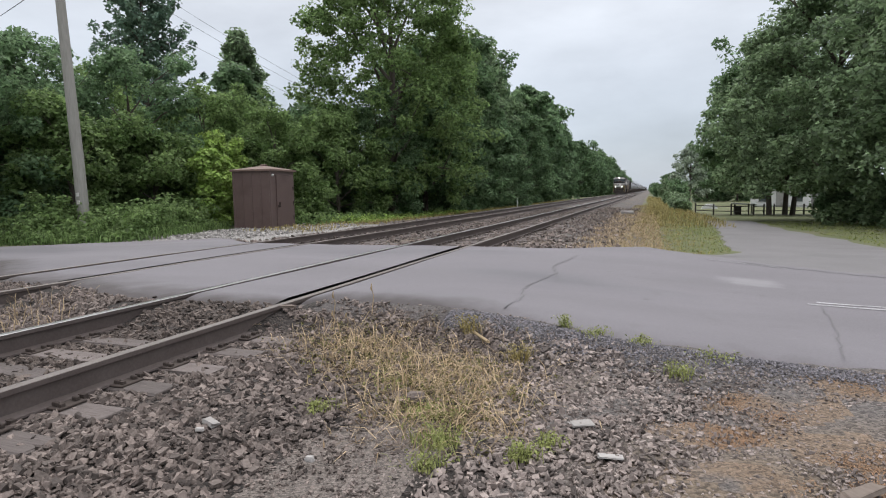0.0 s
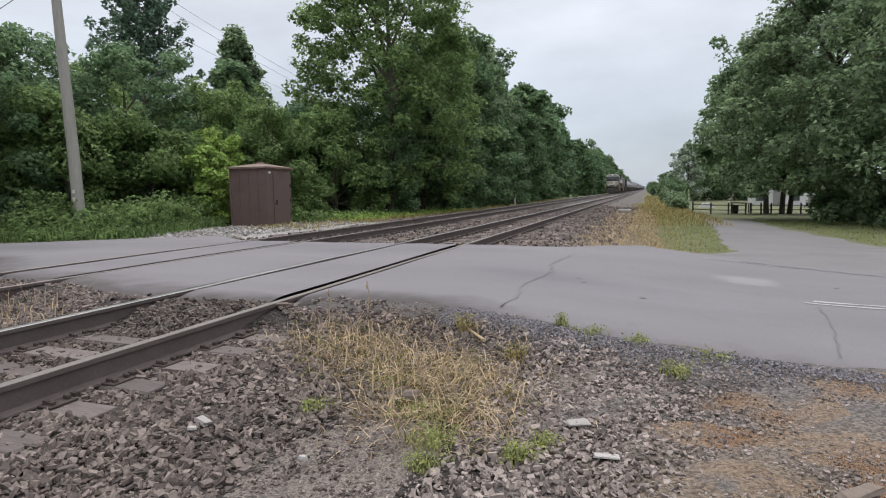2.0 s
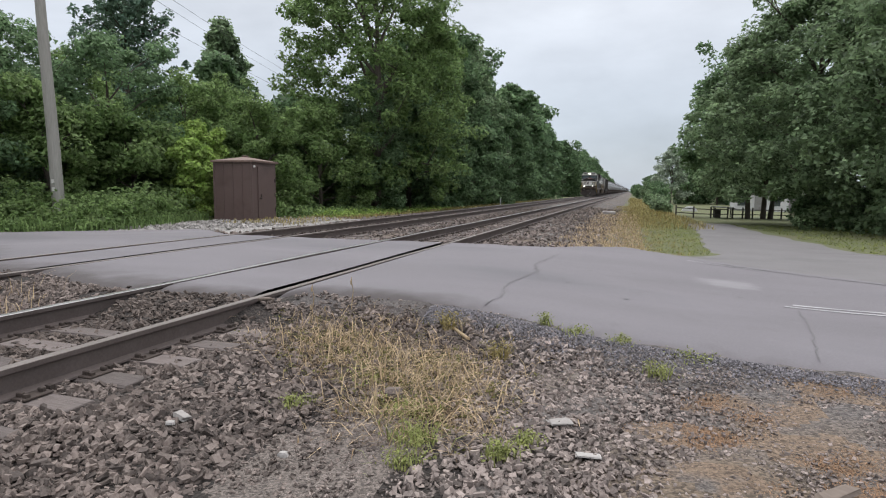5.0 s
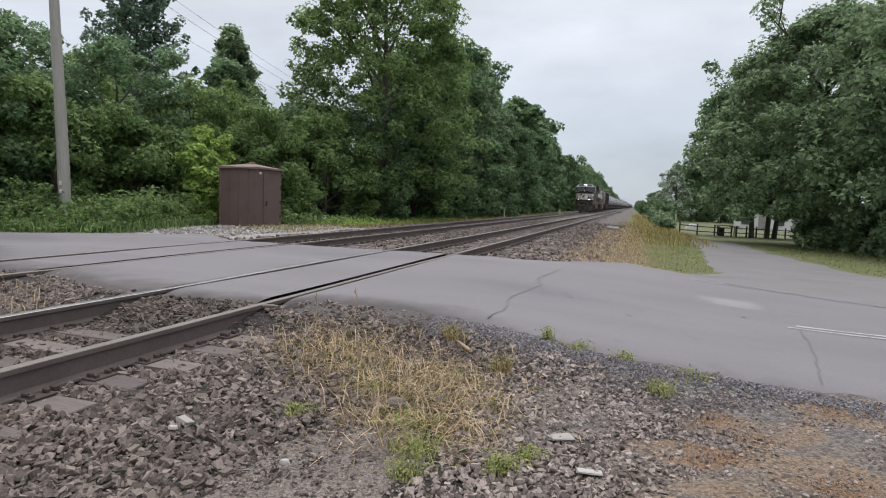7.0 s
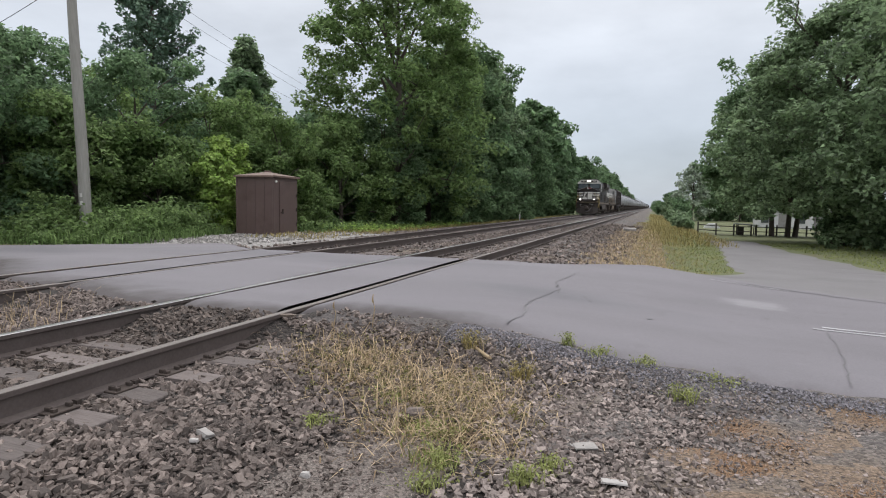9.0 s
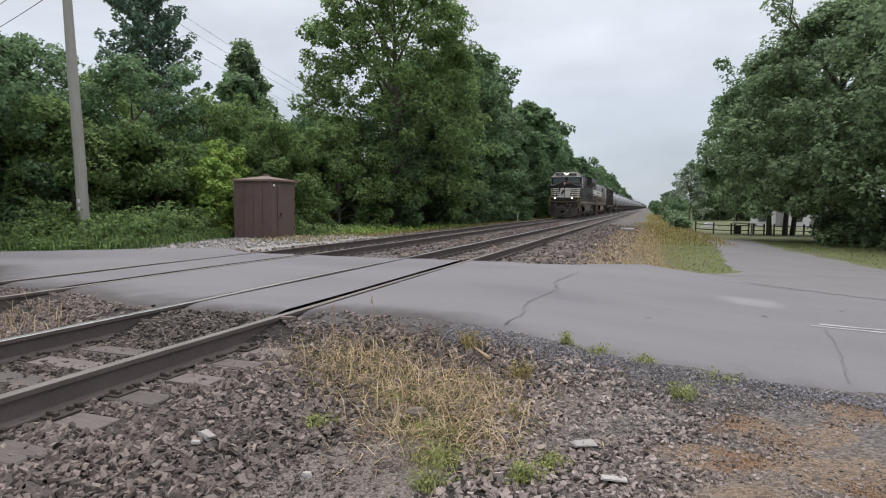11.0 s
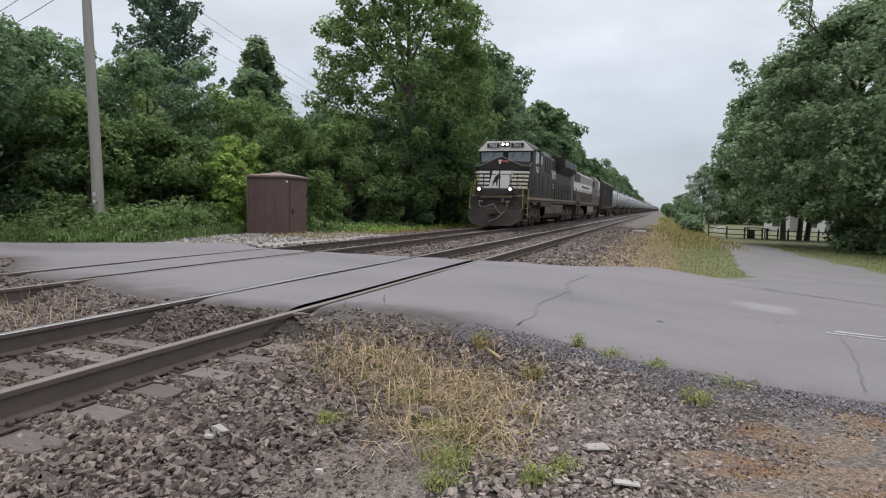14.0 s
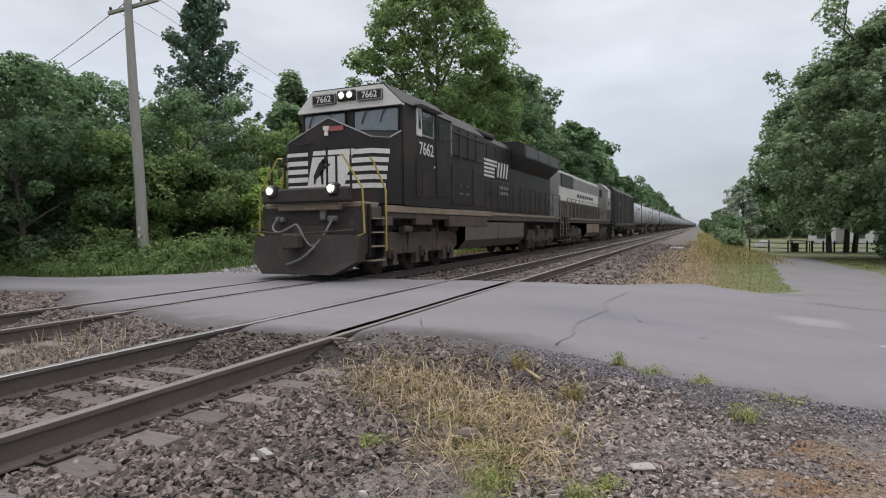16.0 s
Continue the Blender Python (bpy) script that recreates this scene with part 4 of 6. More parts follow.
rng = np.random.default_rng(21)
soft_dust = lambda x, y, u: u < np.where((x > 1.75) & (x < 2.55) & (y > 2.1) & (y < 3.7), 0.6, 1.0)
near_spots = stones(rng, -6.8, 2.4, 1.0, 6.3, 74000, 0.019, 0.050, soft_dust)
single = (near_spots[:, 0] > 1.0) & (near_spots[:, 0] < 1.6) & (near_spots[:, 1] > 2.45) & (near_spots[:, 1] < 3.1)
singles, near_spots = near_spots[single][:290], np.concatenate([near_spots[~single], near_spots[single][290:]])
STONE_MESHES = []
for v, f in SHAPES:
    me = bpy.data.meshes.new("stone")
    me.from_pydata(v.tolist(), [], f.tolist())
    me.polygons.foreach_set("use_smooth", np.zeros(len(f), bool))
    me.materials.append(M_STONE)
    STONE_MESHES.append(me)
for k, (x, y, z, s) in enumerate(singles):
    ob = new("stone", STONE_MESHES[k % len(STONE_MESHES)])
    ob.parent, ob.location, ob.scale = ground, (x, y, z), (s, s, s)
    ob.rotation_euler = (rng.uniform(-0.6, 0.6), rng.uniform(-0.6, 0.6), rng.uniform(0, 6.28))
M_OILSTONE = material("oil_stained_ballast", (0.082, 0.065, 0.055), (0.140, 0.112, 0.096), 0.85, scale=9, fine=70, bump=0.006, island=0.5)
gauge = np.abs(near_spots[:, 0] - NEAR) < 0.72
stone_field("ballast", near_spots[~gauge], rng, M_STONE, "angular grey crushed stone ballast beside the rails")
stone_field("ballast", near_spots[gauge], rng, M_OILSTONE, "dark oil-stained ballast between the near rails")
mixed = lambda x, y, u: (u < np.where((x > 1.75) & (x < 2.55) & (y > 2.1) & (y < 3.7), 0.6, np.where(x > 3.7, 0.85, 1.0)))
stone_field("gravel", stones(rng, 2.2, 7.5, 1.0, 6.2, 42000, 0.014, 0.040, mixed), rng, M_GRAVELSTONE, "loose grey gravel beside the road")
stone_field("gravel", stones(rng, -7.0, 6.0, -4.0, 4.5, 12000, 0.025, 0.07, lambda x, y, u: (x < 3.4 - 1.85 * y) | (y < 1.5), False), rng, M_STONE, "loose grey stones around the viewpoint")
stone_field("ballast", stones(rng, -7.2, 3.0, 12.3, 48, 16000, 0.035, 0.10), rng, M_STONE, "grey ballast beyond the crossing")
stone_field("gravel", stones(rng, -12.0, -8.2, 14.5, 24, 3500, 0.03, 0.09), rng, M_PADSTONE, "pale gravel pad round the steel shed")
stone_field("gravel", stones(rng, -12.0, -6.5, 5.5, 9.0, 5000, 0.03, 0.08), rng, M_STONE, "grey gravel beside the far track")


# fine blue-grey chippings along the road's near edge
M_CHIP = material("blue_grey_chippings", (0.135, 0.128, 0.140), (0.215, 0.203, 0.215), 0.9, scale=9, fine=70, island=0.45)
ex = 1.75 + 5.0 * rng.uniform(0, 1, 9000) ** 1.5
ey = road_near(ex) - 0.24 + rng.normal(0, 0.2, 9000) * (1 + 0.4 * wob(ex, ex * 0.3, 1.5)) + 0.03
ey = np.minimum(ey, road_near(ex) - 0.04 - 0.1 * rng.uniform(0, 1, 9000) ** 2)
es = rng.uniform(0.006, 0.018, 9000)
ez = np.where(ey > road_near(ex) - 0.02, np.maximum(land_z(ex, ey), road_z(ex) + 0.006 * np.sin(ex * 1.1 + ey * 0.7)), land_z(ex, ey) + 0.008)
stone_field("chippings", np.stack([ex, ey, ez + es * 0.1, es], 1), rng, M_CHIP, "fine blue-grey chippings along the road's edge")


# ---- weeds and grass ----
def blades(rng, x, y, h, w, lean, z=None):
    """Grass blades of two bent pieces each."""
    n = len(x)
    z = land_z(x, y) - 0.01 if z is None else z
    a = rng.uniform(0, math.tau, n)
    d = np.stack([np.cos(a), np.sin(a), np.zeros(n)], 1)
    s = np.stack([-np.sin(a), np.cos(a), np.zeros(n)], 1)
    b = np.stack([x, y, z], 1)
    L = lean * rng.uniform(0.2, 1.4, n)
    m = b + d * (h * L * 0.35)[:, None] + np.array([0, 0, 1]) * (h * 0.6)[:, None]
    t = b + d * (h * L)[:, None] + np.array([0, 0, 1]) * (h * (1 - 0.25 * L))[:, None]
    ww = (w * rng.uniform(0.6, 1.3, n))[:, None] / 2
    q1 = np.stack([b - s * ww, b + s * ww, m + s * ww * 0.8, m - s * ww * 0.8], 1)
    q2 = np.stack([m - s * ww * 0.8, m + s * ww * 0.8, t + s * ww * 0.15, t - s * ww * 0.15], 1)
    return np.concatenate([q1, q2]).reshape(-1, 3)


def stuff(name, verts, mat, label, category, corners=4):
    return tagged(new(name, mesh_from(name, verts, corners, mat)), label, category, kind="stuff")


def scatter(rng, n, x0, x1, y0, y1, keep):
    x, y = rng.uniform(x0, x1, n), rng.uniform(y0, y1, n)
    k = keep(x, y)
    return x[k], y[k]


rng = np.random.default_rng(9)
# patch of dry weeds by the near rail
cx, cy = np.array([0.98, 1.3, 1.72, 2.1, 2.4, 2.15, 2.45, 1.5]), np.array([4.65, 4.7, 4.7, 4.5, 4.2, 3.95, 3.5, 4.2])
k = rng.integers(0, len(cx), 2300)
tuft_x, tuft_y = rng.normal(0, 0.26, 90), rng.normal(0, 0.29, 90)
j = rng.integers(0, 90, 1500)
x, y = cx[k[:1500]] + tuft_x[j] + rng.normal(0, 0.045, 1500), cy[k[:1500]] + tuft_y[j] + rng.normal(0, 0.045, 1500)
M_STRAW = material("matted_dead_grass", (0.120, 0.080, 0.046), (0.195, 0.138, 0.080), 0.9, scale=3, fine=12, island=0.4)
kk = rng.integers(0, len(cx), 7000)
xs, ys = cx[kk] + rng.normal(0, 0.25, 7000), cy[kk] + rng.normal(0, 0.27, 7000)
stuff("dead_grass", blades(rng, xs, ys, rng.uniform(0.015, 0.07, 7000), 0.008, 2.5), M_STRAW, "matted dead grass among the stones", "grass")
stuff("dry_grass", blades(rng, x, y, rng.uniform(0.04, 0.17, len(x)), 0.007, 1.9), M_DRY, "patch of dry straw-coloured weeds in the ballast", "grass")
x, y = cx[k[:440]] + rng.normal(0, 0.28, 440), cy[k[:440]] + rng.normal(0, 0.26, 440)
stuff("dry_stems", blades(rng, x, y, rng.uniform(0.12, 0.30, len(x)), 0.008, 1.2), M_DRY, "tall dry weed stems among the stones", "grass")
M_OLIVE = material("olive_low_weeds", (0.125, 0.125, 0.045), (0.205, 0.19, 0.075), 0.85, scale=3, fine=9, island=0.45, translucent=0.2, spec=0.2)
w = np.stack([cx[k[:520]] + tuft_x[np.arange(520) % 90] + rng.normal(0, 0.07, 520), cy[k[:520]] + tuft_y[np.arange(520) % 90] + rng.normal(0, 0.07, 520), np.zeros(520)], 1)
w[:, 2] = land_z(w[:, 0], w[:, 1]) + rng.uniform(0.01, 0.07, 520)
stuff("low_weeds", leaf_quads(rng, w, np.full(520, 0.045), 9, 0.022), M_OLIVE, "low olive-green weeds among the dry straw", "weeds")
k = k[:900]
x, y = cx[k] + rng.normal(0, 0.33, 900), cy[k] + rng.normal(0, 0.3, 900)
stuff("fallen_straw", blades(rng, x, y, rng.uniform(0.03, 0.07, len(x)), 0.008, 4.0), M_DRY, "fallen straw lying on the stones", "grass")
# single seed stalks
for sx, sy, h in ((0.62, 5.25, 0.28), (0.98, 5.4, 0.32), (0.75, 5.0, 0.2), (0.9, 5.0, 0.2)):
    bm = bmesh.new()
    tube(bm, [(0, 0, 0), (0.02, 0.01, h * 0.6), (0.0, 0.0, h)], [0.005, 0.004, 0.003], 5)
    tube(bm, [(0, 0, h * 0.78), (0, 0, h * 0.9), (0.01, 0, h * 1.05)], [0.004, 0.009, 0.002], 6)
    ob = part("seed_stalk", bm, M_DRY)
    ob.location = (sx, sy, gz(sx, sy))
    tagged(ob, "single dry seed stalk at the road's edge", "grass", "seed stalks")


def weed(x, y, r, h, n, mat, label, seed):
    g = np.random.default_rng(seed)
    px, py = g.normal(0, r * 0.5, n), g.normal(0, r * 0.5, n)
    z = np.zeros(n)
    v = blades(g, px, py, h * g.uniform(0.3, 0.9, n), 0.008, 0.9, z)
    c = np.stack([g.normal(0, r * 0.5, 40), g.normal(0, r * 0.5, 40), h * g.uniform(0.2, 0.8, 40)], 1)
    v = np.concatenate([v, leaf_quads(g, c, np.full(40, 0.035), 3, 0.022)])
    ob = new("weed", mesh_from("weed", v, 4, mat))
    ob.location = (x, y, gz(x, y))
    return tagged(ob, label, "weed", "small weeds", kind="stuff")


for k, (x, y, r, h, n, d) in enumerate(((2.52, 3.12, 0.16, 0.14, 150, 0), (2.55, 2.85, 0.12, 0.1, 80, 0), (3.02, 3.08, 0.09, 0.13, 90, 0), (3.12, 3.3, 0.08, 0.1, 50, 0), (1.58, 3.35, 0.09, 0.1, 60, 0), (3.87, 4.72, 0.12, 0.14, 80, 0), (2.9, 5.55, 0.07, 0.16, 40, 0), (3.2, 5.4, 0.12, 0.08, 60, 0), (3.6, 5.3, 0.12, 0.08, 60, 0), (2.62, 4.85, 0.1, 0.2, 70, 1), (1.8, 4.05, 0.2, 0.08, 140, 0), (2.3, 3.55, 0.22, 0.1, 160, 0), (2.05, 5.3, 0.1, 0.22, 60, 1), (4.15, 5.15, 0.2, 0.05, 60, 0))):
    weed(x, y, r, h, n, M_WEED if not d else M_YELLOWGRASS, "small green weed growing through the gravel" if not d else "withered olive weed in the gravel", 300 + k)
# brown dead moss patches
M_BROWN = material("dead_brown_moss", (0.235, 0.138, 0.078), (0.31, 0.196, 0.12), 0.95, scale=6, fine=30, island=0.35)
for k, (x, y, r) in enumerate(MOSS):
    g = np.random.default_rng(400 + k)
    n = 2300
    a, q = g.uniform(0, math.tau, n), r * np.sqrt(g.uniform(0, 1, n)) * g.uniform(0.6, 1.2, n)
    px, py = x + np.cos(a) * q * 1.3, y + np.sin(a) * q * 0.8
    stuff("dead_moss", blades(g, px, py, g.uniform(0.008, 0.022, n), 0.006, 2.0), M_BROWN, "patch of dead rust-brown moss on gravel", "moss")
# verge between the track and the drive
x, y = scatter(rng, 30000, 2.2, 6.4, 13.2, 60, lambda x, y: (x > 2.7 + 0.5 * wob(x, y, 2.2) - 0.01 * (y - 13) + 0.9 * rng.uniform(0, 1, len(x)) ** 2) & (x < 3.9 + 1.7 * smoothstep(13.2, 16.2, y) + 0.6 * smoothstep(16, 28, y)) & (y > road_far(x) + 0.15))
c = rng.uniform(0, 1, len(x)) < smoothstep(5.8, 3.4, x + 0.5 * wob(x, y, 1.3))
stuff("verge_grass", blades(rng, x[c], y[c], rng.uniform(0.03, 0.13, c.sum()), 0.014, 1.7), M_YELLOWGRASS, "yellowing rough grass on the track verge", "grass")
stuff("verge_grass", blades(rng, x[~c], y[~c], rng.uniform(0.02, 0.09, (~c).sum()), 0.016, 1.7), M_GRASS, "short green grass along the driveway", "grass")
x, y = scatter(rng, 9000, 1.6, 4.0, 13, 40, lambda x, y: (x > 1.9 + 0.5 * wob(x, y, 2)) & (y > road_far(x) + 0.1))
stuff("dry_grass", blades(rng, x, y, rng.uniform(0.05, 0.18, len(x)), 0.016, 1.2), M_DRY, "sparse dry weeds on the ballast shoulder", "grass")
x, y = scatter(rng, 14000, 2.2, 7.0, 26, 130, lambda x, y: x > 3.4 + 0.3 * wob(x, y, 0.5))
stuff("tall_grass", blades(rng, x, y, rng.uniform(0.08, 0.36, len(x)), 0.025, 1.0), M_YELLOWGRASS, "tall tawny grass along the embankment", "grass")
x, y = scatter(rng, 16000, 8.2, 26, 17, 33, lambda x, y: (x > 9.6 - 0.08 * (y - 17)) & (y > 17.4))
stuff("lawn_grass", blades(rng, x, y, rng.uniform(0.03, 0.08, len(x)), 0.03, 1.7), M_GRASS, "mown green lawn with pale clover flowers", "grass")
# weeds along the woods on the far side
x, y = scatter(rng, 14000, -20, -10.2, 10.3, 20, lambda x, y: (y > road_far(x) + 0.25) & (x < -10.6 - 0.3 * (y - 14)) )
stuff("roadside_weeds", blades(rng, x, y, rng.uniform(0.15, 0.55, len(x)), 0.025, 0.8), M_LEAF_BRIGHT, "tall green weeds at the foot of the pole", "weeds")
g = np.random.default_rng(55)
x, y = scatter(g, 1300, -19, -10.8, 11, 19.5, lambda x, y: (y > road_far(x) + 0.5) & (x < -11.0 - 0.3 * (y - 14)))
c = np.stack([x, y, land_z(x, y) + (g.uniform(0.1, 0.95, len(x)) * (0.75 + 0.3 * wob(x, y, 0.9))) * np.clip((y - road_far(x)) * 0.8, 0.3, 1.35)], 1)
stuff("roadside_weeds", leaf_quads(g, c, g.uniform(0.15, 0.4, len(x)), 26, 0.14), M_LEAF_BRIGHT, "broad-leaved weeds crowding below the trees", "weeds")
x, y = scatter(g, 1300, -13.5, -9.0, 22, 75, lambda x, y: x < -9.3 - 0.02 * y)
c = np.stack([x, y, land_z(x, y) + g.uniform(0.05, 0.5, len(x))], 1)
stuff("undergrowth", leaf_quads(g, c, g.uniform(0.2, 0.45, len(x)), 16, 0.17), M_LEAF_BRIGHT, "bright green undergrowth at the wood's edge", "weeds")
x, y = scatter(g, 9000, -10.6, -7.4, 18, 90, lambda x, y: x < -7.9 + 0.3 * wob(x, y))
stuff("dry_grass", blades(g, x, y, g.uniform(0.06, 0.25, len(x)), 0.03, 0.9), M_YELLOWGRASS, "sparse tawny grass beside the far track", "grass")
x, y = scatter(g, 3000, -38, -17, 5, 46, lambda x, y: x < -18.5)
c = np.stack([x, y, land_z(x, y) + g.uniform(0.2, 5.2, len(x))], 1)
stuff("undergrowth", leaf_quads(g, c, g.uniform(0.5, 1.0, len(x)), 16, 0.40, corners=3), M_LEAF, "dark undergrowth within the woods", "weeds", 3)
x, y = scatter(g, 1800, -26, -14.5, 36, 130, lambda x, y: x < -14)
c = np.stack([x, y, land_z(x, y) + g.uniform(0.2, 2.4, len(x))], 1)
stuff("undergrowth", leaf_quads(g, c, g.uniform(0.5, 0.9, len(x)), 16, 0.40, corners=3), M_LEAF, "dark undergrowth within the woods", "weeds", 3)
x, y = scatter(g, 1500, -5.9, -2.2, 1.0, 5.2, lambda x, y: np.abs(x + 3) < 0.7)
stuff("dry_grass", blades(g, x, y, g.uniform(0.08, 0.3, len(x)), 0.008, 0.8), M_DRY, "thin dry grass between the two tracks", "grass")


# ---- loose pieces on the ground ----
def slab(x, y, sx, sy, sz, rot, mat, label, category, name, seed):
    r = random.Random(seed)
    bm = boxes((0, 0, sz / 2, sx, sy, sz), bevel=sz * 0.25)
    for v in bm.verts:
        v.co += Vector((r.uniform(-1, 1) * sx * 0.09, r.uniform(-1, 1) * sy * 0.09, r.uniform(-1, 1) * sz * 0.1))
    ob = part(name, bm, mat)
    ob.matrix_basis = pose(x, y, gz(x, y) + 0.022, r.uniform(-4, 4), r.uniform(-4, 4), rot)
    return tagged(ob, label, category)


M_PALE = material("pale_flat_stone", (0.42, 0.40, 0.38), (0.32, 0.30, 0.285), 0.9, scale=8, fine=60, bump=0.002)
M_FLAT = material("grey_flat_stone", (0.33, 0.31, 0.29), (0.26, 0.245, 0.23), 0.9, scale=8, fine=60, bump=0.002)
M_OLDWOOD = material("rotten_wood", (0.15, 0.12, 0.10), (0.22, 0.18, 0.15), 0.95, scale=6, fine=40, stretch=(1, 0.2, 1))
slab(3.47, 3.22, 0.13, 0.06, 0.012, 10, M_PALE, "pale flat shard of stone on the gravel", "stone", "stone_shard", 1)
slab(3.27, 3.64, 0.13, 0.10, 0.014, 25, M_FLAT, "grey flat shard of stone on the gravel", "stone", "stone_shard", 2)
slab(1.17, 2.80, 0.11, 0.06, 0.03, -20, M_FLAT, "tan angular stone lying on the ballast", "stone", "stone_shard", 3)
slab(1.18, 2.70, 0.05, 0.03, 0.025, 15, M_PALE, "small white stone lying on the ballast", "stone", "stone_shard", 4)
slab(1.92, 2.69, 0.05, 0.04, 0.03, 15, M_PALE, "small white stone lying on the dust", "stone", "stone_shard", 5)
slab(0.02, 5.2, 0.3, 0.05, 0.03, 20, M_OLDWOOD, "dark wooden splinter beside the rail", "wood", "wood_splinter", 6)
slab(2.17, 5.2, 0.4, 0.03, 0.025, -50, M_DRY, "bleached stick in the dry weeds", "stick", "stick", 7)
slab(4.62, 3.16, 0.22, 0.07, 0.03, 40, M_OLDWOOD, "weathered wood block on the gravel", "wood", "wood_block", 8)
slab(2.13, 3.72, 0.12, 0.1, 0.07, 30, M_STONE, "dark brown stone on the dusty ground", "stone", "stone_shard", 9)
slab(2.35, 37.0, 0.75, 0.5, 0.22, 5, M_PALE, "pale flat concrete block beside the ballast", "block", "concrete_block", 10)


bm = boxes((0, 0, 0.35, 0.09, 0.09, 0.75), bevel=0.01)
box(bm, 0, -0.02, 0.66, 0.16, 0.05, 0.16, bevel=0.01)
ob = part("marker_post", bm, M_HOUSE)
ob.location = (-7.7, 53.0, gz(-7.7, 53.0))
tagged(ob, "small white marker post beside the far track", "post")


# ---- beyond the drive ----
def fence(x0, y0, x1, y1, n, label):
    f = empty("fence", pose(x0, y0, 0), label, "fence")
    for k in range(n):
        x, y = (x1 - x0) * k / (n - 1), (y1 - y0) * k / (n - 1)
        z = gz(x0 + x, y0 + y)
        part("post", boxes((x, y, z + 0.4, 0.1, 0.1, 0.86), bevel=0.01), M_FENCE, f)
        if k:
            for h in (0.3, 0.65):
                bm = bmesh.new()
                tube(bm, [(px, py, pz + h), (x, y, z + h)], [0.04, 0.04], 4)
                part("rail", bm, M_FENCE, f)
        px, py, pz = x, y, z
    return f


fence(6.7, 46.0, 10.5, 48.8, 4, "open dark wooden fence at the end of the drive")
fence(10.9, 49.2, 15.4, 52.0, 7, "dark wooden rail fence before the white house")


def house(x, y, z, w, d, h, label):
    s = empty("house", pose(x, y, z, 0, 0, -8), label, "house")
    part("wall", boxes((0, 0, h / 2, w, d, h), bevel=0.02), M_HOUSE, s)
    bm = bmesh.new()
    prism(bm, [(-d / 2 - 0.4, h), (d / 2 + 0.4, h), (0, h + 1.9)], -w / 2 - 0.3, w / 2 + 0.3, "x")
    part("roof", bm, M_ROOFGREY, s)
    for k in (-0.3, 0.3):
        win = part("window", boxes((w * k, -d / 2 - 0.03, h * 0.55, 1.0, 0.08, 1.2), bevel=0.01), M_HOUSE, s)
        part("pane", boxes((w * k, -d / 2 - 0.07, h * 0.55, 0.84, 0.02, 1.04)), M_GLASS, win)
    part("door", boxes((0, -d / 2 - 0.03, 1.05, 0.95, 0.08, 2.1), bevel=0.01), M_GREYPAINT, s)
    return s


house(19.2, 86.0, -1.5, 6.5, 6.0, 2.6, "low white house behind the shade trees")
house(24.2, 92.0, -1.3, 8.0, 7.0, 3.2, "second white house half hidden by trees")


def canopy(x, y):
    c = empty("shelter", pose(x, y, gz(x, y)), "small low shelter with a pale sloping roof", "shelter")
    for a in (-0.6, 0.6):
        for b in (-0.4, 0.4):
            part("post", boxes((a, b, 0.4, 0.07, 0.07, 0.8 if a < 0 else 0.7)), M_FENCE, c)
    roof = part("roof", boxes((0, 0, 0, 1.7, 1.1, 0.1), bevel=0.03), M_HOUSE, c)
    roof.matrix_local = pose(0, 0, 0.82, 0, 4, 0)
    part("box", boxes((-0.38, 0, 0.32, 0.4, 0.6, 0.64), bevel=0.03), M_FENCE, c)
    return c


canopy(10.45, 51.0)
b = empty("boat", pose(10.1, 75.0, gz(10.1, 75)), "upturned white boat hull in the grass", "boat")
bm = bmesh.new()
prism(bm, [(-0.85, 0.0), (0.85, 0.0), (0.7, 0.32), (0.28, 0.5), (-0.3, 0.5), (-0.72, 0.3)], -0.42, 0.42)
part("hull", bm, M_HOUSE, b)
part("keel", boxes((0, 0, 0.52, 0.7, 0.06, 0.06), bevel=0.01), M_HOUSE, b)
# bright low weeds at the foot of the wood beside the far track
g = np.random.default_rng(515)
wx, wy = g.uniform(-10.9, -8.9, 520), g.uniform(24.5, 42, 520)
wz = land_z(wx, wy) + 0.05 + 0.3 * g.uniform(0, 1, 520) * smoothstep(-8.7, -10.2, wx)
stuff("low_weeds", leaf_quads(g, np.stack([wx, wy, wz], 1), g.uniform(0.15, 0.3, 520), 12, 0.13), M_LEAF_LIME, "bright green low weeds beside the far track", "weeds")


# ---- the train ----
# seconds and the place of the leading coupler along the far track
TRAIN = [(0.0, 172.1), (3.5, 136.8), (7.0, 101.1), (9.0, 81.0), (12.5, 45.1), (14.5, 25.15), (16.0, 10.88)]
WHEEL = 0.53


def text_part(word, size, m, mat, parent, depth=0.004, label=""):
    cu = bpy.data.curves.new("lettering", "FONT")
    cu.body, cu.size, cu.extrude, cu.align_x, cu.align_y = word, size, depth, "CENTER", "CENTER"
    cu.offset = 0.012 * size
    tmp = bpy.data.objects.new("tmp", cu)
    me = bpy.data.meshes.new_from_object(tmp)
    bpy.data.objects.remove(tmp)
    me.materials.clear()
    me.materials.append(mat)
    ob = new("lettering", me)
    ob.parent, ob.matrix_basis = parent, m
    if label:
        ob["label"] = label
    return ob


def disc(bm, c, r, d, axis="y", n=16):
    v = {"x": Vector((d, 0, 0)), "y": Vector((0, d, 0)), "z": Vector((0, 0, d))}[axis]
    return tube(bm, [Vector(c) - v / 2, Vector(c) + v / 2], r, n)


def one_tube(pts, r, n=6):
    return tube(bmesh.new(), pts, r, n)


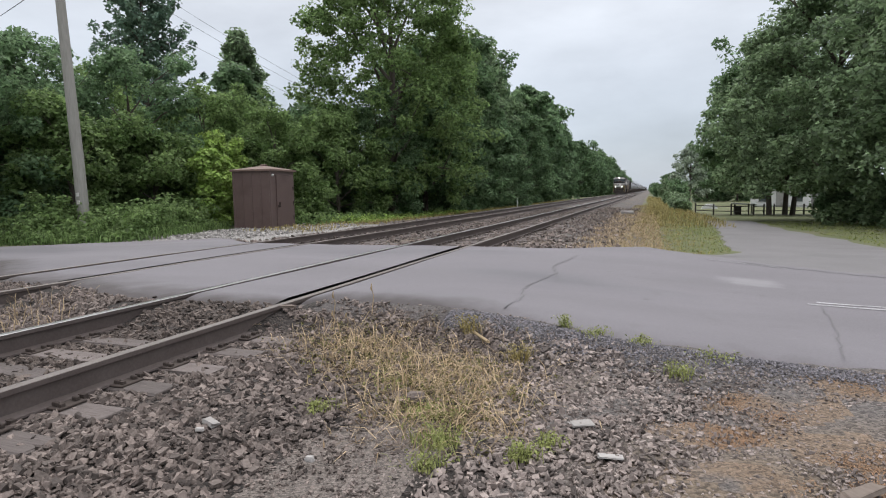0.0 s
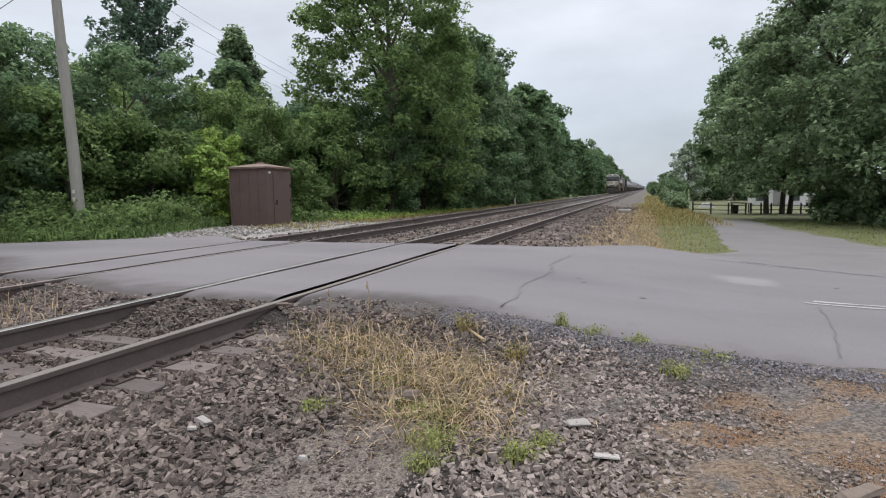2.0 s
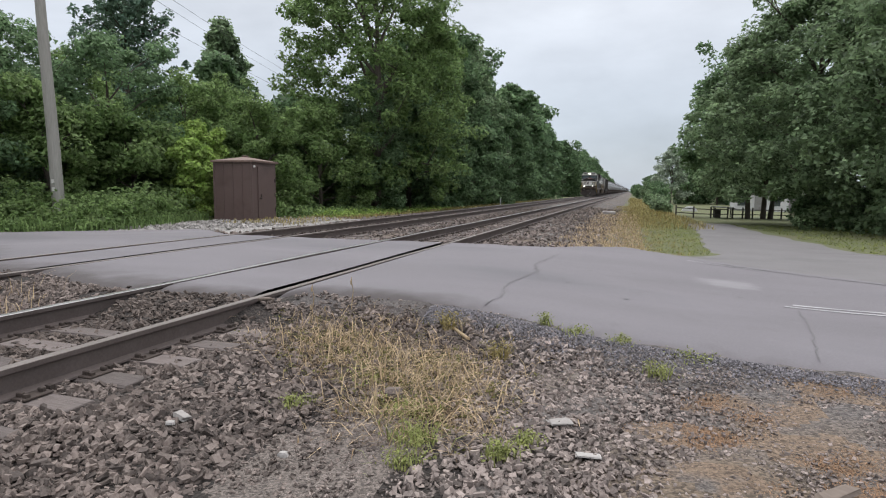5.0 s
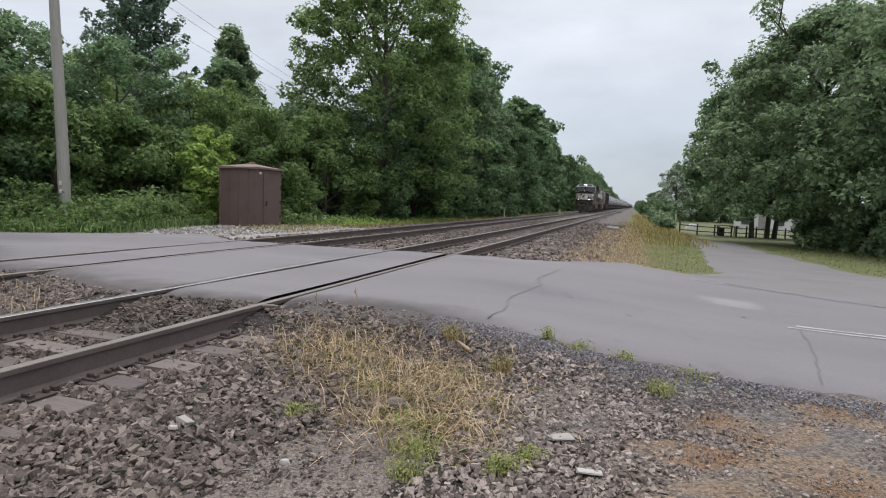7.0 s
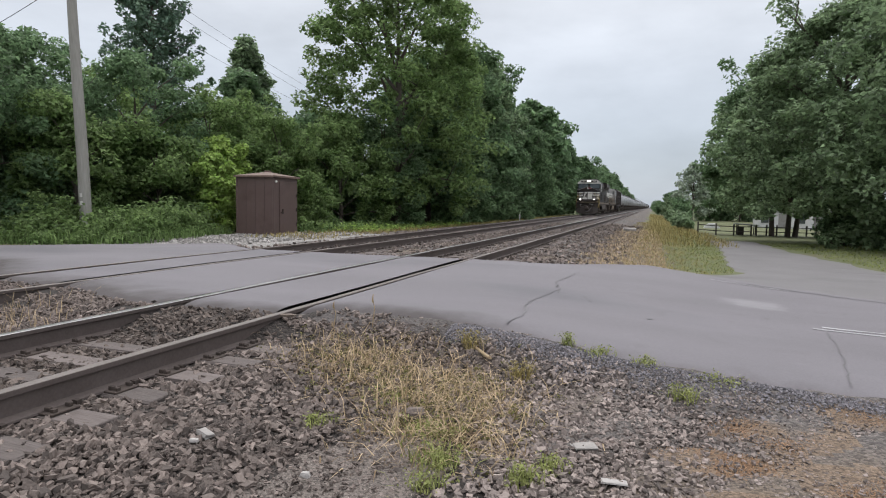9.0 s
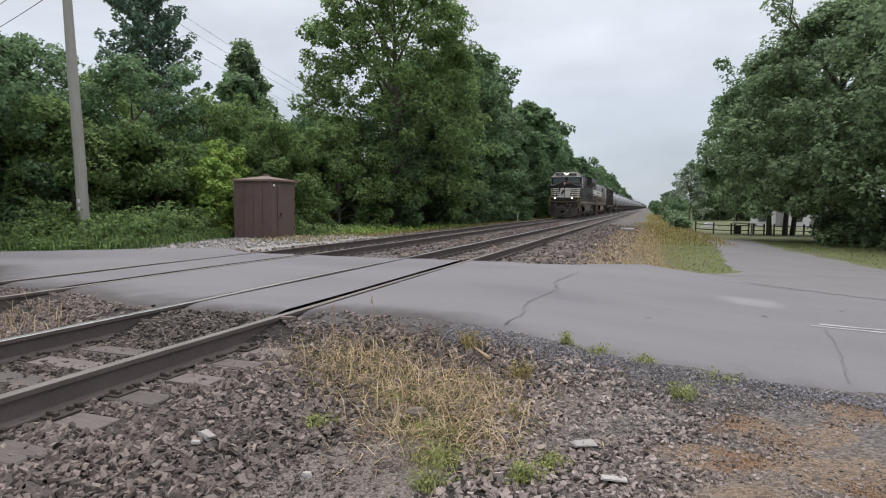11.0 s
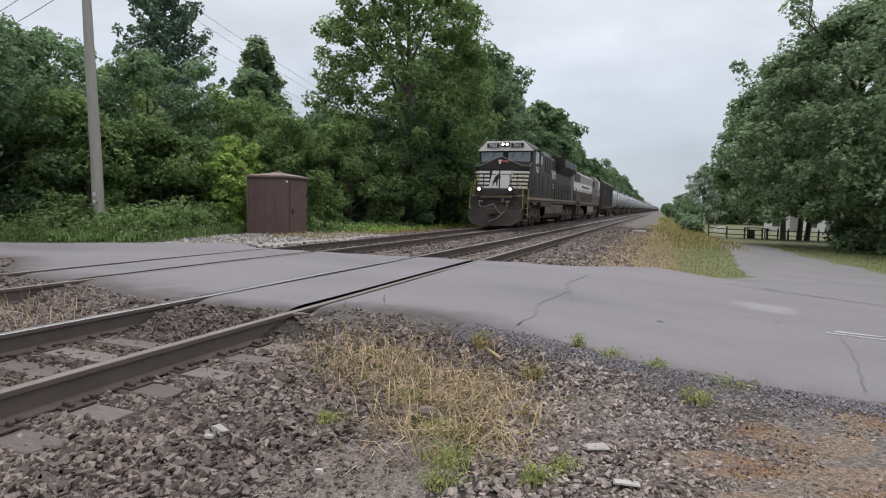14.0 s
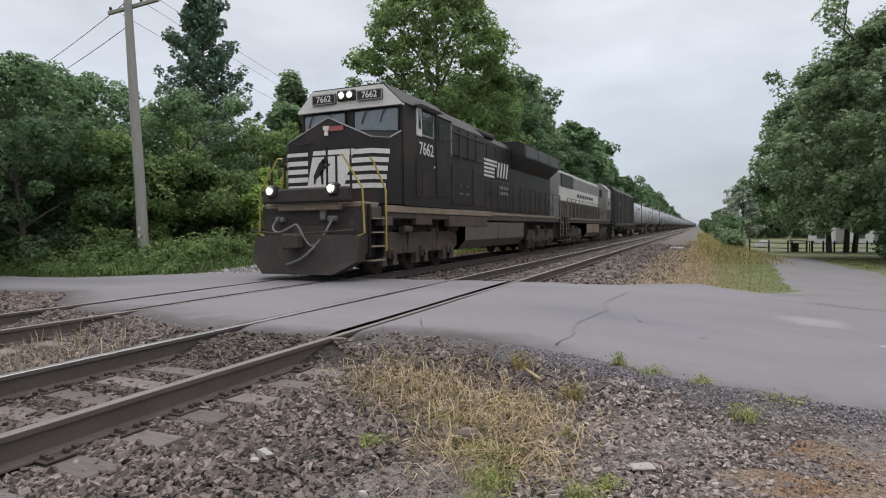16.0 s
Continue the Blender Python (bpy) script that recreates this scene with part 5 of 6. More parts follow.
def flowing(pts, k=6):
    """More points along a smooth curve through those given."""
    p = [Vector(q) for q in pts]
    p = [2 * p[0] - p[1]] + p + [2 * p[-1] - p[-2]]
    out = []
    for a, b, c, d in zip(p, p[1:], p[2:], p[3:]):
        for i in range(k):
            u = i / k
            out.append(0.5 * (2 * b + (c - a) * u + (2 * a - 5 * b + 4 * c - d) * u * u + (3 * b - a - 3 * c + d) * u ** 3))
    return out + [p[-2]]


def wheelset(parent, y, r=WHEEL):
    bm = bmesh.new()
    for sx in (-1, 1):
        tube(bm, [(sx * 0.69, 0, 0), (sx * 0.70, 0, 0), (sx * 0.725, 0, 0), (sx * 0.83, 0, 0), (sx * 0.835, 0, 0)], [r * 0.9, r + 0.028, r + 0.026, r, r * 0.85], 14 if r < 0.5 else 20)
        for k in range(4):
            a = k * math.tau / 4
            box(bm, sx * 0.845, math.cos(a) * r * 0.5, math.sin(a) * r * 0.5, 0.03, 0.1, 0.1)
    tube(bm, [(-1.05, 0, 0), (1.05, 0, 0)], 0.09, 8)
    ob = part("wheelset", bm, M_IRON, parent, "dark steel wheels on an axle")
    ob.location = (0, y, r)
    return ob


def truck_frame(parent, axles, x=1.12, name="truck_frame"):
    y0, y1 = axles[0] - 0.75, axles[-1] + 0.75
    for a in axles:
        part("traction_motor", boxes((0, a + 0.45, 0.62, 1.2, 0.7, 0.75), bevel=0.08), M_IRON, parent, "dark traction motor")
    part("bolster", boxes((0, (y0 + y1) / 2, 1.05, 2.0, y1 - y0 - 0.6, 0.35), bevel=0.05), M_IRON, parent)
    for sx in (-1, 1):
        bm = bmesh.new()
        prism(bm, [(y0, 0.62), (y0 + 0.3, 0.50), (y1 - 0.3, 0.50), (y1, 0.62), (y1, 0.98), (y1 - 0.4, 1.05), (y0 + 0.4, 1.05), (y0, 0.98)], sx * x - 0.07, sx * x + 0.07, "x")
        for a in axles:
            for d in (-0.27, 0.27):
                prism(bm, [(a + d - 0.13, 0.22), (a + d + 0.13, 0.22), (a + d + 0.07, 0.62), (a + d - 0.07, 0.62)], sx * x - 0.08, sx * x + 0.09, "x")
        part(name, bm, M_GRIME, parent, "dusty grey bogie side frame")
        for a in axles:
            bm = bmesh.new()
            box(bm, sx * (x + 0.09), a, 0.53, 0.16, 0.3, 0.28, bevel=0.03)
            disc(bm, (sx * (x + 0.2), a, 0.53), 0.1, 0.06, "x", 10)
            part("axle_box", bm, M_GRIME, parent)
        for a, b in zip(axles, axles[1:]):
            bm = bmesh.new()
            for q in (-0.12, 0.12):
                tube(bm, [(sx * (x + 0.02), (a + b) / 2 + q, 0.5), (sx * (x + 0.02), (a + b) / 2 + q, 1.15)], 0.09, 8)
            part("spring", bm, M_GRIME, parent)
        bm = bmesh.new()
        tube(bm, [(sx * (x + 0.15), axles[0] + 0.5, 1.12), (sx * (x + 0.15), axles[0] + 1.0, 1.12)], 0.1, 10)
        part("brake_cylinder", bm, M_GRIME, parent)


def fuel_tank(parent, y0, y1, mat=M_TANKGRIME):
    bm = bmesh.new()
    prism(bm, [(-1.2, 0.47), (1.2, 0.47), (1.45, 0.75), (1.47, 1.33), (-1.47, 1.33), (-1.45, 0.75)], y0, y1)
    part("fuel_tank", bm, mat, parent, "dusty grey fuel tank")
    for y in (y0 + 0.02, (y0 + y1) / 2, y1 - 0.02):
        bm = bmesh.new()
        prism(bm, [(-1.21, 0.455), (1.21, 0.455), (1.465, 0.745), (1.485, 1.335), (-1.485, 1.335), (-1.465, 0.745)], y - 0.02, y + 0.02)
        part("tank_band", bm, mat, parent)


def steps(parent, y, d=1):
    for sx in (-1, 1):
        part("step_side", boxes((sx * 1.38, y + 0.5 * d, 1.1, 0.22, 0.06, 1.2), (sx * 1.38, y - 0.12 * d, 1.1, 0.22, 0.06, 1.2), (sx * 1.26, y + 0.2 * d, 1.1, 0.04, 0.6, 1.2)), M_BLACK, parent)
        for z in (0.42, 0.74, 1.06, 1.38):
            part("step_tread", boxes((sx * 1.42, y + 0.2 * d, z, 0.24, 0.56, 0.035)), M_SILL, parent)


def side_rail(parent, x, ya, yb, z0=1.72, h=1.08, n=6, mat=M_GRIME, r=0.021):
    part("handrail", one_tube([(x, ya, z0 + h - 0.05), (x, ya + 0.05, z0 + h), (x, yb - 0.05, z0 + h), (x, yb, z0 + h - 0.05)], r), mat, parent)
    for k in range(n):
        y = ya + (yb - ya) * k / (n - 1)
        part("rail_post", one_tube([(x, y, z0), (x, y, z0 + h)], r), mat, parent)


def hood_doors(parent, x, ya, yb, za, zb, n, mat):
    w = (yb - ya) / n
    for k in range(n):
        bm = bmesh.new()
        box(bm, x, ya + w * (k + 0.5), (za + zb) / 2, 0.03, w - 0.07, zb - za, bevel=0.008)
        box(bm, x + math.copysign(0.02, x), ya + w * (k + 0.82), (za + zb) / 2, 0.03, 0.04, 0.16)
        part("hood_door", bm, mat, parent)


def lead_locomotive():
    t = empty("locomotive", pose(FAR, 0, 0), "black diesel freight locomotive with white nose stripes and lit headlights", "locomotive")
    part("underframe", boxes((0, 11, 1.52, 2.9, 20.4, 0.28), (0, 11, 1.24, 1.9, 20.0, 0.36), bevel=0.03), M_GRIME, t)
    for sx in (-1, 1):
        part("side_sill", boxes((sx * 1.46, 5.3, 1.62, 0.07, 7.8, 0.17), bevel=0.01), M_SILL, t, "dusty white sill stripe")
        part("side_sill", boxes((sx * 1.44, 14.8, 1.63, 0.06, 11.0, 0.1), bevel=0.01), M_SILL, t, "dusty white sill stripe")
        part("battery_box", boxes((sx * 1.38, 7.0, 1.35, 0.2, 3.4, 0.34), (sx * 1.38, 3.6, 1.38, 0.16, 1.0, 0.3), bevel=0.02), M_GRIME, t)
    # pilot, plough, coupler and hoses
    part("pilot_plate", boxes((0, 0.62, 1.15, 2.86, 0.12, 1.15), bevel=0.03), M_PILOT, t)
    bm = bmesh.new()
    front = [(-1.45, 0.98, 0.30), (-0.75, 1.02, 0.02), (0.75, 1.02, 0.02), (1.45, 0.98, 0.30)]
    low = [(-1.42, 0.42, 0.18), (-0.95, 0.14, -0.08), (0.95, 0.14, -0.08), (1.42, 0.42, 0.18)]
    vf = [[bm.verts.new((x, y, z)) for x, z, y in row] for row in (front, low)]
    vb = [[bm.verts.new((x, y + 0.35, z)) for x, z, y in row] for row in (front, low)]
    for k in range(3):
        bm.faces.new((vf[1][k], vf[1][k + 1], vf[0][k + 1], vf[0][k]))
        bm.faces.new((vb[0][k], vb[0][k + 1], vb[1][k + 1], vb[1][k]))
        bm.faces.new((vf[0][k], vf[0][k + 1], vb[0][k + 1], vb[0][k]))
        bm.faces.new((vb[1][k], vb[1][k + 1], vf[1][k + 1], vf[1][k]))
    for k in (0, 3):
        bm.faces.new((vf[0][k], vf[1][k], vb[1][k], vb[0][k]))
    bmesh.ops.recalc_face_normals(bm, faces=bm.faces)
    part("snow_plough", bm, M_PILOT, t, "dusty grey steel plough")
    bm = boxes((0, 0.25, 0.88, 0.24, 0.7, 0.26), (-0.08, -0.12, 0.88, 0.34, 0.26, 0.34), (0.16, -0.2, 0.88, 0.12, 0.24, 0.3), bevel=0.03)
    part("coupler", bm, M_IRON, t, "rusty knuckle coupler")
    part("coupler_pocket", boxes((0, 0.5, 0.9, 0.9, 0.14, 0.62), bevel=0.02), M_IRON, t)
    part("hose", one_tube(flowing([(-0.85, 0.45, 1.45), (-0.84, 0.2, 1.2), (-0.6, 0.1, 1.08), (-0.2, 0.05, 1.2), (0.0, 0.0, 1.24), (0.2, -0.02, 0.95), (0.4, -0.02, 0.78), (0.62, 0.05, 0.95), (0.7, 0.4, 1.42)]), 0.026), M_HOSE, t, "grey air hose")
    part("hose", one_tube(flowing([(0.62, 0.3, 1.0), (0.45, -0.05, 0.72), (0.2, -0.14, 0.5), (-0.2, -0.14, 0.36)]), 0.028), M_HOSE, t, "grey air hose")
    for x in (-0.85, 0.62):
        part("hose_valve", boxes((x, 0.5, 1.38, 0.24, 0.16, 0.14), bevel=0.03), M_HOSE, t)
    part("horn_box", boxes((0.35, 0.52, 1.48, 0.16, 0.12, 0.28), bevel=0.03), M_HOSE, t)
    part("cut_lever", one_tube([(-1.4, 0.1, 1.12), (-0.3, 0.1, 1.04), (1.4, 0.1, 1.12)], 0.018), M_GRIME, t)
    # front platform
    part("platform", boxes((0, 0.95, 1.70, 2.7, 0.8, 0.12), (0, 0.5, 1.66, 1.7, 0.22, 0.16), bevel=0.02), M_SILL, t, "dusty front platform")
    part("anticlimber", boxes((0, 0.36, 1.92, 2.3, 0.3, 0.34), bevel=0.04), M_PILOT, t)
    for x in (-0.84, 0.84):
        bm = bmesh.new()
        box(bm, x, 0.24, 2.03, 0.27, 0.22, 0.29, bevel=0.05)
        h = part("ditch_light_housing", bm, M_BLACK, t)
        bm = bmesh.new()
        disc(bm, (x, 0.11, 2.04), 0.058, 0.05)
        part("ditch_light", bm, M_LAMP, h, "lit round ditch light")
        part("ditch_light_rim", one_tube([(x + 0.1 * math.cos(a), 0.11, 2.04 + 0.1 * math.sin(a)) for a in np.linspace(0, math.tau, 15)], 0.018), M_GREYPAINT, h)
    steps(t, 0.8)
    for sx in (-1, 1):
        part("grab_rail", one_tube([(sx * 0.8, 0.55, 2.82), (sx * 0.9, 0.5, 2.82), (sx * 1.42, 0.48, 2.05), (sx * 1.46, 0.48, 1.05), (sx * 1.3, 0.45, 0.98)], 0.024), M_YELLOW, t, "yellow front handrail")
        part("grab_rail", one_tube([(sx * 1.2, 1.2, 2.8), (sx * 1.28, 1.22, 2.72), (sx * 1.52, 1.36, 2.05), (sx * 1.52, 1.36, 0.62)], 0.024), M_YELLOW, t, "yellow front handrail")
        part("front_rail", one_tube([(sx * 0.82, 0.55, 2.82), (sx * 0.05, 0.52, 2.82)], 0.02), M_BLACK, t)
        for x in (0.72, 1.1):
            part("rail_post", one_tube([(sx * x, 0.52, 1.75), (sx * x, 0.52, 2.8)], 0.028), M_BLACK, t)
    # nose
    bm = bmesh.new()
    ring = [(-1.5, 2.3), (-1.5, 1.62), (-1.2, 1.3), (1.2, 1.3), (1.5, 1.62), (1.5, 2.3)]
    lo = [bm.verts.new((x, y, 1.74)) for x, y in ring]
    hi = [bm.verts.new((x, y, z)) for (x, y), z in zip(ring, (3.55, 3.30, 3.30, 3.30, 3.30, 3.55))]
    apex, ws = bm.verts.new((0, 1.3, 3.84)), bm.verts.new((0, 2.3, 3.72))
    for k in (0, 1, 3, 4):
        bm.faces.new((lo[k], lo[k + 1], hi[k + 1], hi[k]))
    bm.faces.new((lo[2], lo[3], hi[3], apex, hi[2]))
    bm.faces.new((hi[0], hi[1], hi[2], apex, ws))
    bm.faces.new((hi[5], ws, apex, hi[3], hi[4]))
    bm.faces.new(lo[::-1])
    bmesh.ops.recalc_face_normals(bm, faces=bm.faces)
    nose = part("nose", bm, M_BLACK, t)
    for sx in (-1, 1):
        part("crease_line", one_tube([(0, 1.295, 3.845), (sx * 1.2, 1.295, 3.31), (sx * 1.5, 1.62, 3.31), (sx * 1.5, 2.2, 3.55)], 0.018), M_GREYPAINT, nose, "pale grey line along the nose crease")
    for x in (-0.06, 0.62):
        part("door_seam", boxes((x, 1.287, 2.6, 0.03, 0.02, 1.1)), M_BLACK, nose)
    part("grab_iron", one_tube([(-1.0, 1.25, 3.28), (-0.7, 1.25, 3.22), (-0.45, 1.25, 3.28)], 0.012), M_BLACK, nose)
    part("sign_plate", boxes((0.22, 1.28, 3.57, 0.42, 0.03, 0.11)), M_RED, nose, "faded red plate")
    part("sign_plate", boxes((-0.05, 1.275, 3.6, 0.17, 0.03, 0.09), (-0.05, 1.275, 3.48, 0.1, 0.03, 0.13)), M_WHITE, nose, "small white plate")
    # white stripes, the outer ends running round the nose corners
    for k in range(5):
        z = 2.17 + 0.203 * k
        s = 0.07 * k
        for sx in (-1, 1):
            xi = (0.42 + s * 0.9) if sx > 0 else (0.62 - 0.0 * s)
            part("stripe", boxes(((xi + 1.2) / 2 * sx, 1.293, z, 1.2 - xi, 0.014, 0.115)), M_WHITE, nose, "white nose stripe")
            bm = bmesh.new()
            a, b = Vector((sx * 1.203, 1.29, z)), Vector((sx * (1.42 + 0.02 * k), 1.54 + 0.02 * k, z))
            d = (b - a).normalized()
            n = Vector((d.y * sx, -d.x * sx, 0)) * 0.006
            vs = [bm.verts.new(p + n * q + Vector((0, 0, w))) for q in (-1, 1) for p, w in ((a, -0.057), (b, -0.057), (b, 0.057), (a, 0.057))]
            bm.faces.new(vs[:4])
            bm.faces.new(vs[4:][::-1])
            for i in range(4):
                bm.faces.new((vs[i], vs[4 + i], vs[4 + (i + 1) % 4], vs[(i + 1) % 4]))
            bmesh.ops.recalc_face_normals(bm, faces=bm.faces)
            part("stripe", bm, M_WHITE, nose, "white nose stripe")
    for prof in ([(-0.66, 2.1), (-0.09, 2.1), (-0.09, 3.06), (-0.44, 3.06)], [(-0.02, 2.1), (0.40, 2.1), (0.72, 3.06), (-0.02, 3.06)]):
        bm = prism(bmesh.new(), prof, 1.283, 1.30)
        part("emblem_panel", bm, M_WHITE, nose, "white emblem panel")
    # a leaping black shape on the panel, in plain pieces
    for prof in ([(-0.52, 2.40), (-0.40, 2.30), (-0.10, 2.50), (0.0, 2.80), (-0.10, 2.96), (-0.30, 2.78)], [(-0.16, 2.84), (-0.02, 2.78), (0.14, 2.88), (0.0, 3.04)], [(-0.52, 2.44), (-0.40, 2.34), (-0.46, 2.12), (-0.52, 2.14)], [(-0.24, 2.52), (-0.10, 2.56), (-0.10, 2.12), (-0.18, 2.12)], [(-0.06, 2.72), (0.2, 2.80), (0.2, 2.73), (-0.06, 2.60)]):
        part("emblem", prism(bmesh.new(), [(-0.24 + 0.66 * (a + 0.22), 2.6 + 0.74 * (c - 2.6)) for a, c in prof], 1.272, 1.282), M_BLACK, nose, "plain black emblem shape")
    # cab
    bm = bmesh.new()
    cab_prof = [(-1.52, 1.72), (1.52, 1.72), (1.52, 4.24), (1.02, 4.72), (-1.02, 4.72), (-1.52, 4.24)]
    prism(bm, cab_prof, 2.3, 5.3)
    cab = part("cab", bm, M_BLACK, t, "black cab with white brow")
    bm = bmesh.new()
    prism(bm, [(-1.54, 4.20), (1.54, 4.20), (1.54, 4.26), (1.04, 4.74), (-1.04, 4.74), (-1.54, 4.26)], 2.16, 2.34)
    brow = part("brow", bm, M_WHITE, cab, "white painted brow over the windshields")
    bm = bmesh.new()
    prism(bm, [(-1.56, 4.27), (-1.05, 4.77), (1.05, 4.77), (1.56, 4.27), (1.52, 4.235), (1.02, 4.71), (-1.02, 4.71), (-1.52, 4.235)], 2.18, 5.4)
    part("cab_roof", bm, M_BLACK, cab)
    for sx in (-1, 1):
        b = part("number_board", boxes((sx * 0.68, 2.135, 4.5, 0.72, 0.06, 0.27), bevel=0.015), M_BLACK, cab, "black number board")
        part("board_frame", boxes((sx * 0.68, 2.10, 4.615, 0.72, 0.02, 0.022), (sx * 0.68, 2.10, 4.385, 0.72, 0.02, 0.022), (sx * 0.68 - 0.35, 2.10, 4.5, 0.022, 0.02, 0.208), (sx * 0.68 + 0.35, 2.10, 4.5, 0.022, 0.02, 0.208)), M_GREYPAINT, cab, "pale thin frame of the number board")
        text_part("7662", 0.225, Matrix.Translation((sx * 0.68, 2.100, 4.5)) @ pose(0, 0, 0, 90), M_WHITE, cab)
        bm = bmesh.new()
        prism(bm, [(sx * 0.12, 3.66), (sx * 1.40, 3.56), (sx * 1.42, 4.10), (sx * 1.36, 4.16), (sx * 0.14, 4.16)], 2.265, 2.298)
        wsd = part("windshield", bm, M_SCREEN, cab, "pale reflecting windshield")
        part("windshield_gasket", one_tube([(sx * x, 2.262, z) for x, z in ((0.12, 3.66), (1.40, 3.56), (1.42, 4.10), (1.36, 4.16), (0.14, 4.16), (0.12, 3.66))], 0.024), M_BLACK, cab)
        for x in (0.55, 1.08):
            part("wiper", one_tube([(sx * x + 0.05, 2.2, 4.24), (sx * x - 0.12, 2.235, 4.0), (sx * x - 0.18, 2.245, 3.82)], 0.012), M_BLACK, wsd)
        part("sun_visor", boxes((sx * 1.62, 3.65, 4.33, 0.26, 1.5, 0.03)), M_GREYPAINT, cab, "pale visor over the cab window")
        part("window_frame", boxes((sx * 1.53, 3.18, 3.92, 0.05, 0.30, 0.74), bevel=0.01), M_WHITE, cab, "white wind deflector frame")
        part("window_pane", boxes((sx * 1.553, 3.18, 3.98, 0.02, 0.15, 0.48)), M_GLASS, cab)
        part("window_pane", boxes((sx * 1.525, 3.72, 3.93, 0.02, 0.62, 0.62)), M_GLASS, cab)
        part("window_frame", boxes((sx * 1.53, 3.72, 3.60, 0.04, 0.72, 0.05), (sx * 1.53, 4.07, 3.93, 0.04, 0.05, 0.7)), M_GREYPAINT, cab)
        part("cab_door", boxes((sx * 1.525, 4.65, 3.1, 0.03, 0.72, 2.2), bevel=0.01), M_BLACK, cab)
        part("window_pane", boxes((sx * 1.545, 4.65, 3.85, 0.02, 0.42, 0.5)), M_GLASS, cab)
        rz = 90 if sx > 0 else -90
        text_part("7662", 0.46, Matrix.Translation((sx * 1.525, 3.65, 3.24)) @ pose(0, 0, 0, 90, 0, rz), M_WHITE, cab, label="white road number")
        for y, w in ((3.3, 0.12), (3.75, 0.3)):
            part("stencil_bar", boxes((sx * 1.525, y + 0.3, 2.83, 0.012, w, 0.06)), M_WHITE, cab, "small white stencil bar")
        part("side_panel", boxes((sx * 1.525, 3.55, 2.45, 0.02, 1.1, 1.0), (sx * 1.53, 3.5, 2.3, 0.03, 0.34, 0.62), bevel=0.006), M_BLACK, cab)
    h = part("headlight_box", boxes((0, 2.13, 4.55, 0.52, 0.1, 0.26), bevel=0.02), M_BLACK, cab)
    for x in (-0.12, 0.12):
        bm = bmesh.new()
        disc(bm, (x, 2.07, 4.55), 0.058, 0.04)
        part("headlight", bm, M_LAMP, h, "lit round headlight")
        part("headlight_rim", one_tube([(x + 0.085 * math.cos(a), 2.07, 4.55 + 0.085 * math.sin(a)) for a in np.linspace(0, math.tau, 15)], 0.02), M_GREYPAINT, h)
    # equipment cab
    bm = bmesh.new()
    prism(bm, [(-1.48, 1.72), (1.48, 1.72), (1.48, 4.24), (1.02, 4.69), (-1.02, 4.69), (-1.48, 4.24)], 5.3, 8.4)
    eq = part("equipment_cab", bm, M_BLACK, t)
    for sx in (-1, 1):
        for k in range(4):
            part("louvre_panel", boxes((sx * 1.49, 5.75 + 0.72 * k, 3.72, 0.05, 0.52, 0.8), bevel=0.015), M_BLACK, eq)
            part("panel_post", boxes((sx * 1.51, 5.40 + 0.72 * k, 3.72, 0.05, 0.05, 0.9)), M_GREYPAINT if k == 0 else M_GRIME, eq)
        part("panel_rail", boxes((sx * 1.52, 6.9, 4.02, 0.05, 3.0, 0.05)), M_GRIME, eq, "grey side rail")
        part("access_panel", boxes((sx * 1.487, 6.3, 2.45, 0.03, 1.6, 1.2), bevel=0.01), M_BLACK, eq)
        part("access_panel", boxes((sx * 1.487, 7.8, 2.45, 0.03, 1.0, 1.2), bevel=0.01), M_BLACK, eq)
        for z, w in ((2.45, 0.1), (2.2, 0.26)):
            for y in (6.2, 6.75):
                part("stencil_bar", boxes((sx * 1.507, y, z, 0.012, w, 0.05)), M_SILL, eq, "small pale stencil bar")
    # long hood
    bm = bmesh.new()
    prism(bm, [(-1.0, 1.72), (1.0, 1.72), (1.0, 4.36), (0.82, 4.6), (-0.82, 4.6), (-1.0, 4.36)], 8.4, 20.2)
    hood = part("long_hood", bm, M_BLACK, t)
    for sx in (-1, 1):
        hood_doors(hood, sx * 1.005, 8.6, 19.9, 1.85, 2.95, 12, M_BLACK)
        hood_doors(hood, sx * 1.005, 9.0, 13.0, 3.05, 4.25, 4, M_BLACK)
        # a plain striped block and slanted bars stand for the emblem on the hood
        for k in range(5):
            part("emblem_bar", boxes((sx * 1.03, 10.1 + 0.03 * k, 3.08 + 0.145 * k, 0.015, 1.45 + 0.42 * (k > 2), 0.085)), M_WHITE, hood, "white emblem bar")
        for y, tilt in ((11.35, -20), (11.72, -20), (12.09, -20), (12.46, -20)):
            bm = bmesh.new()
            box(bm, 0, 0, 0, 0.015, 0.14, 0.62)
            ob = part("emblem_bar", bm, M_WHITE, hood, "white emblem bar")
            ob.matrix_basis = pose(sx * 1.03, y, 3.4, tilt * sx)
        for z in (2.72, 2.5):
            for k in range(4):
                part("stencil_bar", boxes((sx * 1.03, 11.45 + 0.34 * k, z, 0.012, 0.24, 0.13)), M_GREYPAINT, hood, "small pale lettering bar")
        side_rail(t, sx * 1.43, 8.7, 20.4, n=9)
    part("exhaust_stack", boxes((0, 12.2, 4.66, 0.8, 1.1, 0.2), bevel=0.04), M_IRON, hood)
    part("dynamic_brake", boxes((0, 9.8, 4.6, 2.0, 2.4, 0.2), bevel=0.05), M_BLACK, hood)
    bm = bmesh.new()
